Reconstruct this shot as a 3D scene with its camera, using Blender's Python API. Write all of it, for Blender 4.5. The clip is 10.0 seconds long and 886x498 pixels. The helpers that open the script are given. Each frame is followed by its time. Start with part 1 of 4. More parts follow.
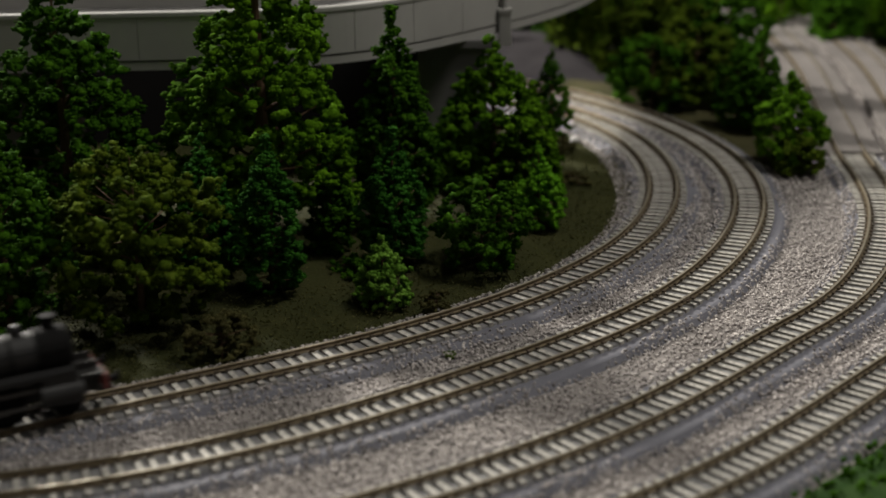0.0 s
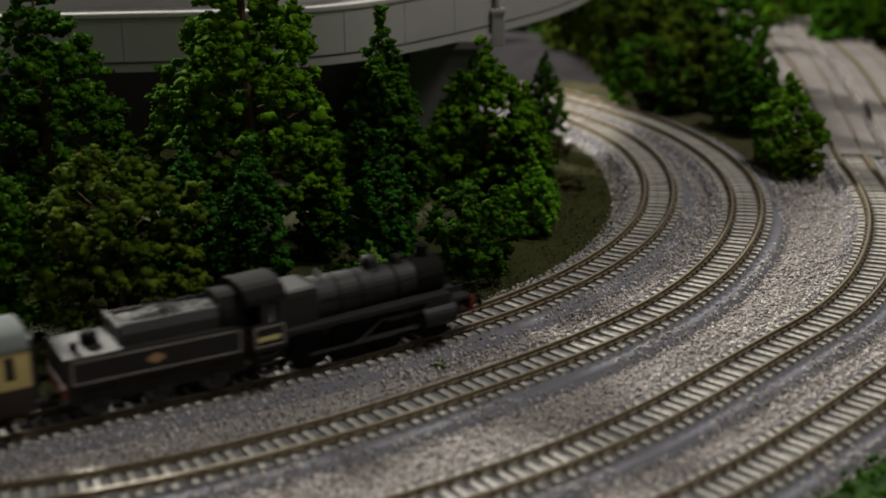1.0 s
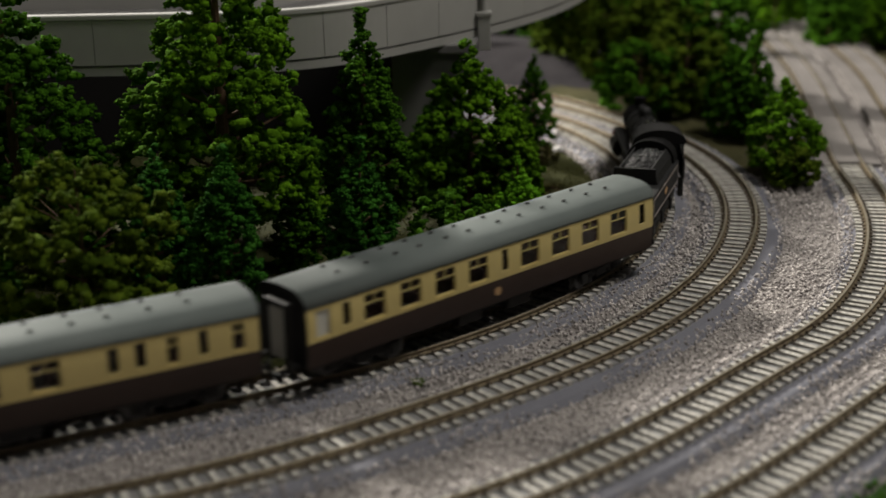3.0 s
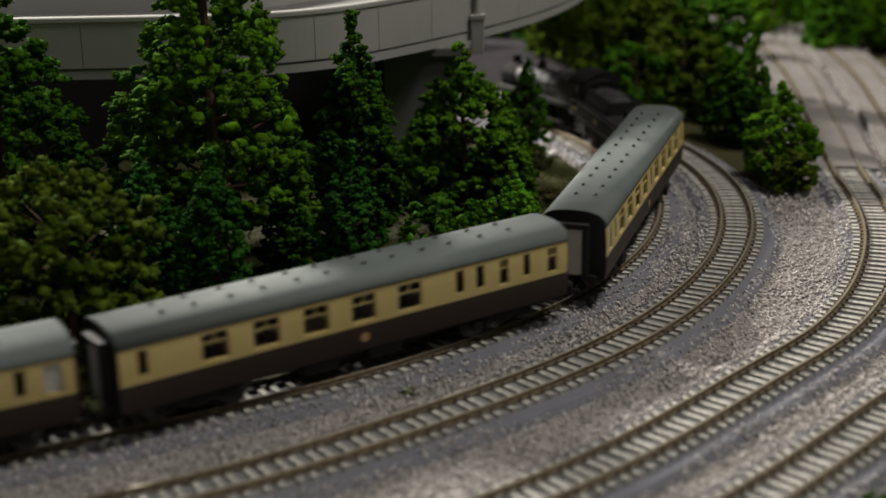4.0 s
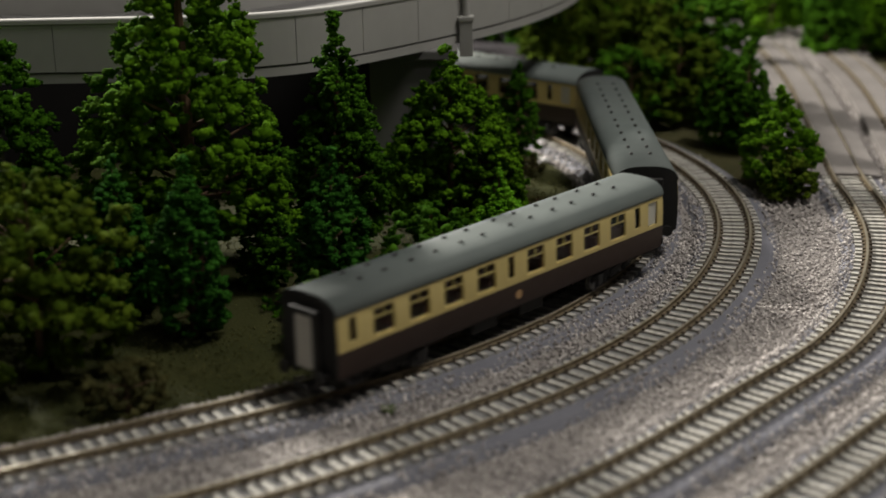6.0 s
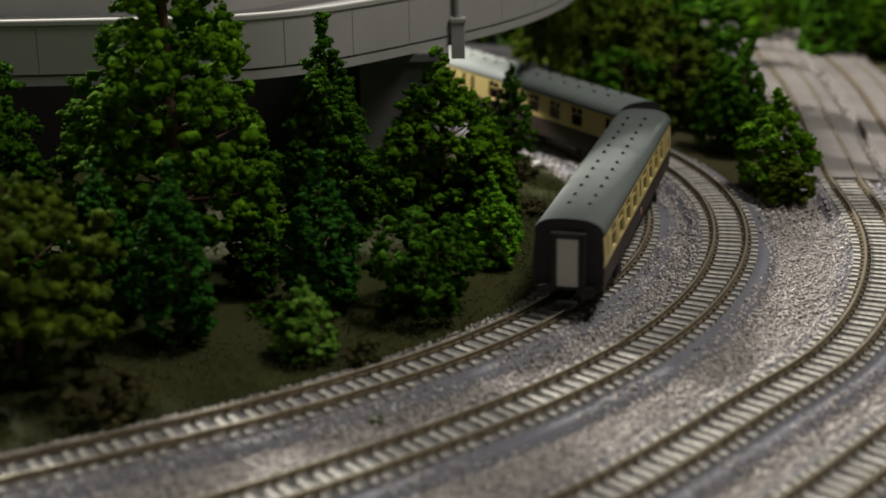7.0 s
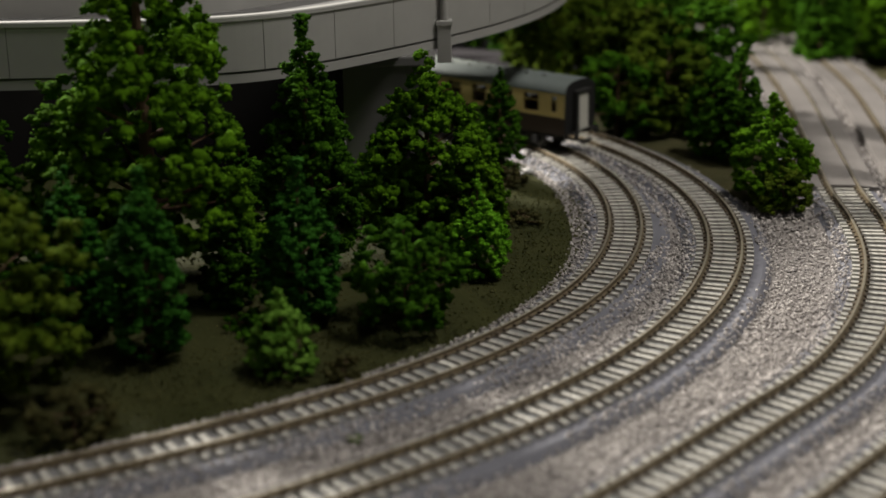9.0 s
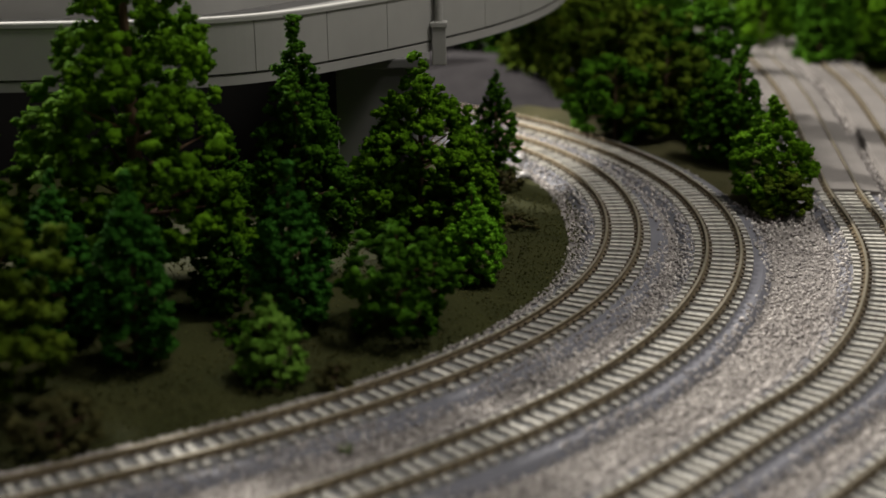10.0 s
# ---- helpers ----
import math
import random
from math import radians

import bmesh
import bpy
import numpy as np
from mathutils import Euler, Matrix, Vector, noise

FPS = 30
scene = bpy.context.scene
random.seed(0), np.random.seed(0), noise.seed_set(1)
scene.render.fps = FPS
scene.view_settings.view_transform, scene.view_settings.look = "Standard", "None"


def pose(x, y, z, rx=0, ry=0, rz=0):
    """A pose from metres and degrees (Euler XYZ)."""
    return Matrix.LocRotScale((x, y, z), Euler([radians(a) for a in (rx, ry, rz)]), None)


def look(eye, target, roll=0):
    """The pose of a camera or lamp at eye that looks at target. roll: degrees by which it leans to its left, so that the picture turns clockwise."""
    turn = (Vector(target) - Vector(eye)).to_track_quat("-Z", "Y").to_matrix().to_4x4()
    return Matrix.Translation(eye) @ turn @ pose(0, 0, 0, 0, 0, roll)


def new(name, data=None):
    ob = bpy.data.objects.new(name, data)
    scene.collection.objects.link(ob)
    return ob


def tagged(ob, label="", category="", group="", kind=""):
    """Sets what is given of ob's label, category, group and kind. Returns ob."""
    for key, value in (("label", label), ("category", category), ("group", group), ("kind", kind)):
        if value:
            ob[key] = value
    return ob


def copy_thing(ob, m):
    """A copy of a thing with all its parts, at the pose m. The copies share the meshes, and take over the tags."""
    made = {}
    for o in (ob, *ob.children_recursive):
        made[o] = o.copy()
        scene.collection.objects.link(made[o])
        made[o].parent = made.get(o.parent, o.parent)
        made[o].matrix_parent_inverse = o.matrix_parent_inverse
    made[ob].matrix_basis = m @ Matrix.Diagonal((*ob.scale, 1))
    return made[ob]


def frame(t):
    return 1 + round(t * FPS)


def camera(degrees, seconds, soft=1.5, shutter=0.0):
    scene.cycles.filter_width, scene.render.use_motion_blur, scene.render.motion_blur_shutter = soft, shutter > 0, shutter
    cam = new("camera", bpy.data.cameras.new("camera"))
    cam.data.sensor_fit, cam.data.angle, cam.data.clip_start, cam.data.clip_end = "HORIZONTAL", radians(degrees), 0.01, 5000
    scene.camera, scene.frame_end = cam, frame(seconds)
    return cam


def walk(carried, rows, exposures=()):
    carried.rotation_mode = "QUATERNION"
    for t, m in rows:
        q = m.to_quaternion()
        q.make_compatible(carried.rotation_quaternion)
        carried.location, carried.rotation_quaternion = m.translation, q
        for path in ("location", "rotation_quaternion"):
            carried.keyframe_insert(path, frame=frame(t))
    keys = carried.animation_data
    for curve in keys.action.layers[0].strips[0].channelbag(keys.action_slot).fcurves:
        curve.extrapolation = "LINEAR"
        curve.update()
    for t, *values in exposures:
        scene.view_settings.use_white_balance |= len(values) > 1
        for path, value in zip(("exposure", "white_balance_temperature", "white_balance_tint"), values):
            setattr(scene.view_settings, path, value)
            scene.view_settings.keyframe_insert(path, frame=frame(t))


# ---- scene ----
# ---- camera and its way ----
cam = camera(32.4, 10.0, soft=1.6, shutter=0.5)
cam.data.dof.use_dof = True
cam.data.dof.focus_distance = 0.82
cam.data.dof.aperture_fstop = 6.3


def eye(x, y, z, pitch, roll, yaw):
    return pose(x, y, z, 0, 0, yaw) @ pose(0, 0, 0, 90 + pitch) @ pose(0, 0, 0, 0, 0, -roll)


PATH = [
    (0.0, -0.0334, -0.1509, 0.2868, -18.92, 1.11, 0.68), (0.5, -0.0309, -0.1413, 0.2845, -18.88, 1.13, 0.66),
    (1.0, -0.0287, -0.1318, 0.2824, -18.85, 1.13, 0.65), (1.5, -0.0268, -0.1222, 0.2801, -18.82, 1.11, 0.63),
    (2.0, -0.0250, -0.1131, 0.2778, -18.77, 1.08, 0.58), (2.5, -0.0230, -0.1052, 0.2762, -18.73, 1.05, 0.54),
    (4.0, -0.0173, -0.0887, 0.2731, -18.57, 0.97, 0.45), (4.5, -0.0154, -0.0806, 0.2710, -18.52, 0.98, 0.46),
    (5.0, -0.0136, -0.0718, 0.2687, -18.45, 0.99, 0.47), (5.5, -0.0119, -0.0643, 0.2666, -18.39, 0.99, 0.46),
    (7.0, -0.0076, -0.0420, 0.2616, -18.25, 0.93, 0.25), (7.5, -0.0062, -0.0349, 0.2599, -18.20, 0.93, 0.21),
    (8.0, -0.0045, -0.0280, 0.2580, -18.12, 0.92, 0.19), (8.5, -0.0032, -0.0211, 0.2563, -18.07, 0.89, 0.13),
    (9.0, -0.0020, -0.0143, 0.2545, -18.01, 0.86, 0.07), (9.5, -0.0006, -0.0075, 0.2528, -17.95, 0.87, 0.05),
    (10.0, 0.0007, -0.0009, 0.2507, -17.86, 0.85, 0.04)]
walk(cam, [(r[0], eye(*r[1:])) for r in PATH], exposures=[(0.0, -0.22), (1.5, -0.16), (3.0, -0.02), (10.0, 0.08)])

# ---- world and lamps ----
world = bpy.data.worlds.new("room_dusk")
scene.world = world
world.use_nodes = True
world.node_tree.nodes["Background"].inputs["Color"].default_value = (0.55, 0.6, 0.7, 1)
world.node_tree.nodes["Background"].inputs["Strength"].default_value = 0.01


def area_lamp(name, at, target, size, watts, colour):
    data = bpy.data.lights.new(name, "AREA")
    data.shape, data.size, data.size_y = "RECTANGLE", size[0], size[1]
    data.energy, data.color = watts, colour
    ob = new(name, data)
    ob.matrix_world = look(at, target)
    return ob


area_lamp("ceiling_lamp", (0.62, 0.62, 1.55), (0.3, 0.7, 0.0), (0.4, 0.3), 16.0, (1.0, 0.96, 0.88))
area_lamp("ceiling_lamp", (0.25, -0.2, 1.55), (0.1, 0.6, 0.0), (0.4, 0.3), 1.8, (1.0, 0.95, 0.88))
area_lamp("window_light", (-1.05, 1.95, 1.0), (0.1, 0.7, 0.0), (0.16, 0.16), 74.0, (1.0, 0.95, 0.86))
beam = bpy.data.lights.new("window_gap_light", "SPOT")
beam.energy, beam.color, beam.spot_size, beam.spot_blend, beam.shadow_soft_size = 60.0, (1.0, 0.90, 0.72), radians(4.2), 0.35, 0.01
new("window_gap_light", beam).matrix_world = look((-0.6, 1.7, 0.75), (0.052, 1.05, 0.0))

# ---- materials ----
MM = 0.001


class Mat:
    """Small builder for node materials."""

    def __init__(self, name, colour, rough=0.6, metal=0.0):
        self.m = bpy.data.materials.new(name)
        self.m.use_nodes = True
        self.n, self.l = self.m.node_tree.nodes, self.m.node_tree.links
        self.b = self.n["Principled BSDF"]
        self.b.inputs["Base Color"].default_value = (*colour, 1)
        self.b.inputs["Roughness"].default_value = rough
        self.b.inputs["Metallic"].default_value = metal
        self.co = self.n.new("ShaderNodeTexCoord").outputs["Object"]

    def noise(self, per_metre, detail=4.0, rough=0.6):
        x = self.n.new("ShaderNodeTexNoise")
        x.inputs["Scale"].default_value, x.inputs["Detail"].default_value = per_metre, detail
        x.inputs["Roughness"].default_value = rough
        self.l.new(self.co, x.inputs["Vector"])
        return x.outputs["Fac"]

    def ramp(self, fac, stops):
        r = self.n.new("ShaderNodeValToRGB")
        e = r.color_ramp.elements
        while len(e) < len(stops):
            e.new(0.5)
        for k, (p, c) in zip(e, stops):
            k.position, k.color = p, (*c, 1)
        self.l.new(fac, r.inputs["Fac"])
        return r.outputs["Color"]

    def mix(self, fac, a, b, kind="MIX"):
        x = self.n.new("ShaderNodeMix")
        x.data_type, x.blend_type = "RGBA", kind
        for sock, v in ((x.inputs["Factor"], fac), (x.inputs[6], a), (x.inputs[7], b)):
            if isinstance(v, (int, float)):
                sock.default_value = v
            elif isinstance(v, tuple):
                sock.default_value = (*v, 1)
            else:
                self.l.new(v, sock)
        return x.outputs[2]

    def colour(self, socket):
        self.l.new(socket, self.b.inputs["Base Color"])
        return self

    def roughness(self, fac, lo, hi):
        r = self.n.new("ShaderNodeMapRange")
        r.inputs["To Min"].default_value, r.inputs["To Max"].default_value = lo, hi
        self.l.new(fac, r.inputs["Value"])
        self.l.new(r.outputs["Result"], self.b.inputs["Roughness"])
        return self

    def bump(self, fac, dist, strength=0.6):
        x = self.n.new("ShaderNodeBump")
        x.inputs["Distance"].default_value, x.inputs["Strength"].default_value = dist, strength
        self.l.new(fac, x.inputs["Height"])
        self.l.new(x.outputs["Normal"], self.b.inputs["Normal"])
        return self

    def island(self):
        return self.n.new("ShaderNodeNewGeometry").outputs["Random Per Island"]

    def each(self):
        return self.n.new("ShaderNodeObjectInfo").outputs["Random"]


def plain(name, a, b, scale, rough=0.6, bump=0.0, metal=0.0, fine=None):
    """Two tones in soft patches, finer grain over them, and a slight relief."""
    m = Mat(name, a, rough, metal)
    big, small = m.noise(scale), m.noise(fine or scale * 9, 6)
    col = m.ramp(big, [(0.3, a), (0.7, b)])
    dark = tuple(0.6 * v for v in a)
    m.colour(m.mix(m.ramp(small, [(0.35, (0.5, 0.5, 0.5)), (0.75, (0, 0, 0))]), col, m.mix(0.35, col, dark)))
    m.roughness(small, max(rough - 0.12, 0.05), min(rough + 0.12, 1))
    if bump:
        m.bump(small, bump)
    if rough >= 0.8:
        m.b.inputs["Specular IOR Level"].default_value = 0.12
    return m.m


def foliage(name, dark, mid, light):
    m = Mat(name, mid, 0.95)
    col = m.ramp(m.island(), [(0.0, tuple(0.5 * (a + b) for a, b in zip(dark, mid))), (0.5, mid), (1.0, tuple(0.55 * a + 0.45 * b for a, b in zip(mid, light)))])
    patch = m.noise(110, 3)
    col = m.mix(m.ramp(patch, [(0.38, (0.55, 0.55, 0.55)), (0.55, (0, 0, 0))]), col, dark)
    col = m.mix(m.ramp(patch, [(0.52, (0, 0, 0)), (0.72, (0.6, 0.6, 0.6))]), col, light)
    grain = m.noise(1300, 6, 0.75)
    col = m.mix(m.ramp(grain, [(0.34, (0.5, 0.5, 0.5)), (0.5, (0, 0, 0))]), col, tuple(0.45 * v for v in dark))
    m.colour(m.mix(m.ramp(grain, [(0.56, (0, 0, 0)), (0.72, (0.55, 0.55, 0.55))]), col, light))
    fine = m.noise(1500, 5, 0.7)
    m.bump(fine, 0.0011, 1.0)
    m.b.inputs["Specular IOR Level"].default_value = 0.03
    return m.m


def stone_mat(name, stops):
    m = Mat(name, stops[1][1], 0.85)
    col = m.ramp(m.island(), stops)
    # dust-tone patches whose contrast also paints in the dappled light and tree shadow
    dapple_tone = m.noise(11, 3)
    m.colour(m.mix(m.ramp(dapple_tone, [(0.42, (0, 0, 0)), (0.60, (0.5, 0.5, 0.5))]), col, m.mix(0.5, col, (0.16, 0.15, 0.15))))
    m.bump(m.noise(2500, 4), 0.0002, 0.5)
    return m.m


GRAVEL = stone_mat("crushed_stone", [(0.0, (0.18, 0.163, 0.16)), (0.5, (0.43, 0.395, 0.38)), (1.0, (0.70, 0.65, 0.62))])
GROUND = plain("stone_dust", (0.21, 0.192, 0.182), (0.30, 0.276, 0.262), 16, 0.9, 0.0006, fine=420)
ROADBED = plain("grey_foam_underlay", (0.115, 0.115, 0.138), (0.165, 0.165, 0.192), 25, 0.75, 0.0003, fine=500)
DUST = plain("far_track_dust", (0.16, 0.147, 0.14), (0.24, 0.22, 0.21), 20, 0.92, 0.0008, fine=300)
INFILL = plain("grey_track_dust", (0.16, 0.158, 0.16), (0.25, 0.245, 0.243), 40, 0.9, 0.0005, fine=600)
DULL = plain("dull_oily_steel", (0.10, 0.098, 0.095), (0.14, 0.135, 0.13), 60, 0.45, 0.0, 0.8)
TURF = plain("scatter_turf", (0.026, 0.030, 0.009), (0.042, 0.043, 0.014), 30, 0.95, 0.0012, fine=500)
TURF_FAR = plain("olive_turf", (0.042, 0.042, 0.018), (0.072, 0.064, 0.03), 30, 0.95, 0.0012, fine=400)
# near-black: the viaduct's shade put into the colour
SHADE = plain("viaduct_shade_black", (0.006, 0.006, 0.006), (0.011, 0.010, 0.010), 12, 0.95)
RAIL = plain("weathered_rail", (0.18, 0.142, 0.088), (0.24, 0.19, 0.12), 60, 0.48, 0.0001, 0.55)
RAILHEAD = plain("worn_rail_head", (0.50, 0.44, 0.34), (0.60, 0.55, 0.45), 60, 0.35, 0.0, 0.7)
CHAIR = plain("brown_rail_fixing", (0.085, 0.062, 0.04), (0.12, 0.09, 0.058), 80, 0.7)
VIADUCT = plain("pale_grey_plastic", (0.31, 0.304, 0.29), (0.35, 0.343, 0.327), 8, 0.75, 0.00005)
PIER = plain("grey_pier", (0.12, 0.115, 0.115), (0.16, 0.155, 0.152), 12, 0.7, 0.0002)
JOINT = plain("dark_joint", (0.15, 0.15, 0.15), (0.19, 0.19, 0.19), 30, 0.8)
BARK = plain("brown_bark", (0.10, 0.062, 0.036), (0.16, 0.105, 0.066), 120, 0.9, 0.0006)
BLACK = plain("satin_black_paint", (0.005, 0.005, 0.0053), (0.009, 0.0087, 0.009), 40, 0.64, 0.00003)
SOOT = plain("sooty_black", (0.006, 0.006, 0.006), (0.012, 0.0115, 0.0115), 40, 0.8, 0.00005)
COAL = plain("black_coal", (0.012, 0.012, 0.013), (0.05, 0.05, 0.052), 300, 0.28, 0.0004)
CREAM = plain("cream_coach_paint", (0.56, 0.445, 0.17), (0.60, 0.48, 0.195), 20, 0.4, 0.00002)
BROWN = plain("chocolate_coach_paint", (0.024, 0.0115, 0.0075), (0.032, 0.016, 0.011), 20, 0.5, 0.00002)
ROOF = plain("grey_coach_roof", (0.10, 0.12, 0.115), (0.135, 0.155, 0.148), 20, 0.76, 0.00003)
UNDER = plain("black_underframe", (0.009, 0.0085, 0.008), (0.015, 0.014, 0.013), 60, 0.7)
STEEL = plain("bright_steel", (0.42, 0.41, 0.40), (0.52, 0.51, 0.5), 60, 0.3, 0.0, 0.9)
RED = plain("red_buffer_beam", (0.14, 0.02, 0.016), (0.18, 0.03, 0.022), 60, 0.5)
LINING = plain("grey_lining", (0.30, 0.26, 0.24), (0.36, 0.32, 0.3), 60, 0.5)
CREST = plain("gold_emblem", (0.45, 0.26, 0.12), (0.5, 0.32, 0.16), 60, 0.5)
NUMBER = plain("pale_yellow_bars", (0.62, 0.55, 0.22), (0.68, 0.6, 0.26), 60, 0.5)
GANGWAY = plain("pale_gangway_board", (0.50, 0.49, 0.44), (0.56, 0.55, 0.5), 30, 0.5)
SEAT = plain("dull_red_seats", (0.13, 0.06, 0.06), (0.16, 0.075, 0.07), 60, 0.8)
ROCK = plain("white_rock", (0.62, 0.6, 0.6), (0.75, 0.73, 0.72), 120, 0.8, 0.0008)
WALL = plain("room_wall_paint", (0.10, 0.10, 0.105), (0.13, 0.13, 0.135), 2, 0.9)
CARPET = plain("room_floor", (0.12, 0.11, 0.10), (0.16, 0.15, 0.14), 4, 0.95)
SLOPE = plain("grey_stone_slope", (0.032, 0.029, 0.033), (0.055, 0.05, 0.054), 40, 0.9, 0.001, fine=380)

glass = Mat("coach_glazing", (0.8, 0.85, 0.85), 0.06)
glass.b.inputs["Transmission Weight"].default_value = 1.0
glass.b.inputs["IOR"].default_value = 1.2
GLASS = glass.m

sl = Mat("pale_sleeper_plastic", (0.36, 0.34, 0.3), 0.75)
tone = sl.ramp(sl.each(), [(0.0, (0.36, 0.345, 0.31)), (1.0, (0.50, 0.48, 0.435))])
grime = sl.noise(500, 4)
sl.colour(sl.mix(sl.ramp(grime, [(0.45, (0, 0, 0)), (0.7, (0.6, 0.6, 0.6))]), tone, (0.19, 0.175, 0.16)))
sl.bump(grime, 0.0002)
SLEEPER = sl.m

G_DEEP = foliage("deep_green_flock", (0.0180, 0.0533, 0.0033), (0.0360, 0.1064, 0.0055), (0.0851, 0.2057, 0.0115))
G_BLUE = foliage("bluish_green_flock", (0.0130, 0.0545, 0.0060), (0.0280, 0.1088, 0.0115), (0.0621, 0.2057, 0.0237))
G_MID = foliage("leaf_green_flock", (0.0290, 0.0751, 0.0027), (0.0664, 0.1628, 0.0056), (0.1554, 0.3319, 0.0140))
G_LIGHT = foliage("light_green_flock", (0.0622, 0.1879, 0.0070), (0.1192, 0.3383, 0.0140), (0.2280, 0.5262, 0.0350))
G_PALE = foliage("pale_green_flock", (0.0627, 0.1512, 0.0150), (0.1340, 0.2916, 0.0332), (0.2680, 0.4752, 0.0784))
G_OLIVE = foliage("olive_flock", (0.0270, 0.0490, 0.0040), (0.0598, 0.1026, 0.0078), (0.1640, 0.2216, 0.0196))
G_BROWN = foliage("brownish_flock", (0.0362, 0.0347, 0.0138), (0.0724, 0.0706, 0.0254), (0.1326, 0.1219, 0.0462))


# ---- mesh helpers: everything below is given in millimetres ----
def link(name, data, parent=None, label=""):
    ob = new(name, data)
    if parent is not None:
        ob.parent = parent
    return tagged(ob, label)


def part(name, bm, mats, parent=None, label="", smooth=False):
    """One mesh object from a bmesh drawn in millimetres."""
    me = bpy.data.meshes.new(name)
    bmesh.ops.scale(bm, vec=(MM, MM, MM), verts=bm.verts)
    bmesh.ops.recalc_face_normals(bm, faces=bm.faces)
    if smooth:
        for f in bm.faces:
            f.smooth = True
    bm.to_mesh(me)
    bm.free()
    for m in (mats if isinstance(mats, (list, tuple)) else [mats]):
        me.materials.append(m)
    return link(name, me, parent, label)


def from_arrays(name, verts, faces, mat, parent=None, label="", smooth=False):
    me = bpy.data.meshes.new(name)
    verts = np.ascontiguousarray(verts, dtype=np.float32) * MM
    faces = np.ascontiguousarray(faces, dtype=np.int32)
    k = faces.shape[1]
    me.vertices.add(len(verts))
    me.vertices.foreach_set("co", verts.ravel())
    me.loops.add(faces.size)
    me.loops.foreach_set("vertex_index", faces.ravel())
    me.polygons.add(len(faces))
    me.polygons.foreach_set("loop_start", np.arange(0, faces.size, k, dtype=np.int32))
    if smooth:
        me.polygons.foreach_set("use_smooth", np.ones(len(faces), dtype=bool))
    me.update(calc_edges=True)
    me.validate()
    me.materials.append(mat)
    return link(name, me, parent, label)


def empty(name, x=0.0, y=0.0, z=0.0, rz=0.0):
    ob = new(name)
    ob.empty_display_size = 0.01
    ob.matrix_basis = pose(x * MM, y * MM, z * MM, 0, 0, rz)
    return ob


def box(bm, x0, x1, y0, y1, z0, z1, bevel=0.0, slot=0):
    r = bmesh.ops.create_cube(bm, size=1.0)
    vs = r["verts"]
    for v in vs:
        v.co = ((x0 + x1) / 2 + v.co.x * (x1 - x0), (y0 + y1) / 2 + v.co.y * (y1 - y0), (z0 + z1) / 2 + v.co.z * (z1 - z0))
    faces = {f for v in vs for f in v.link_faces}
    for f in faces:
        f.material_index = slot
    if bevel:
        edges = list({e for v in vs for e in v.link_edges})
        bmesh.ops.bevel(bm, geom=edges, offset=bevel, segments=2, affect="EDGES", profile=0.6)
    return bm


def rod(bm, a, b, r0, r1=None, seg=12, cap=True):
    """A tapered round bar from a to b."""
    a, b = Vector(a), Vector(b)
    d = b - a
    m = Matrix.Translation((a + b) / 2) @ d.to_track_quat("Z", "Y").to_matrix().to_4x4()
    bmesh.ops.create_cone(bm, cap_ends=cap, segments=seg, radius1=r0, radius2=r0 if r1 is None else r1, depth=d.length, matrix=m)
    return bm


def lathe(bm, profile, axis_point, axis="X", seg=24):
    """Turn (along, radius) pairs round an axis through axis_point."""
    ax = Vector(axis_point)
    rings = []
    for s, r in profile:
        ring = []
        for k in range(seg):
            c, q = math.cos(2 * math.pi * k / seg) * r, math.sin(2 * math.pi * k / seg) * r
            p = {"X": (s, c, q), "Y": (c, s, q), "Z": (c, q, s)}[axis]
            ring.append(bm.verts.new(ax + Vector(p)))
        rings.append(ring)
    for a, b in zip(rings, rings[1:]):
        for k in range(seg):
            bm.faces.new((a[k], a[(k + 1) % seg], b[(k + 1) % seg], b[k]))
    for ring in (rings[0], rings[-1]):
        if profile[rings.index(ring)][1] > 0.01:
            bm.faces.new(ring)
    return bm


def extrude_profile(bm, pts, x0, x1, slots=None):
    """A closed (y, z) outline pulled from x0 to x1."""
    a = [bm.verts.new((x0, y, z)) for y, z in pts]
    b = [bm.verts.new((x1, y, z)) for y, z in pts]
    n = len(pts)
    for k in range(n):
        f = bm.faces.new((a[k], a[(k + 1) % n], b[(k + 1) % n], b[k]))
        if slots:
            f.material_index = slots[k]
    bm.faces.new(a)
    bm.faces.new(b)
    return bm


# ---- lines of the layout: chains of arcs ----
def chain(x, y, h, segs, step=2.0):
    """Points (x, y, heading) every step along arcs given as (length, curvature)."""
    pts = [(x, y, h)]
    for length, k in segs:
        for _ in range(int(round(length / step))):
            h2 = h + k * step
            x, y, h = x + step * math.cos((h + h2) / 2), y + step * math.sin((h + h2) / 2), h2
            pts.append((x, y, h))
    return np.array(pts)


def two_way(x, y, h, ahead, behind):
    f = chain(x, y, h, ahead)
    b = chain(x, y, h + math.pi, behind)
    b[:, 2] -= math.pi
    return np.vstack([b[:0:-1], f]), len(b) - 1


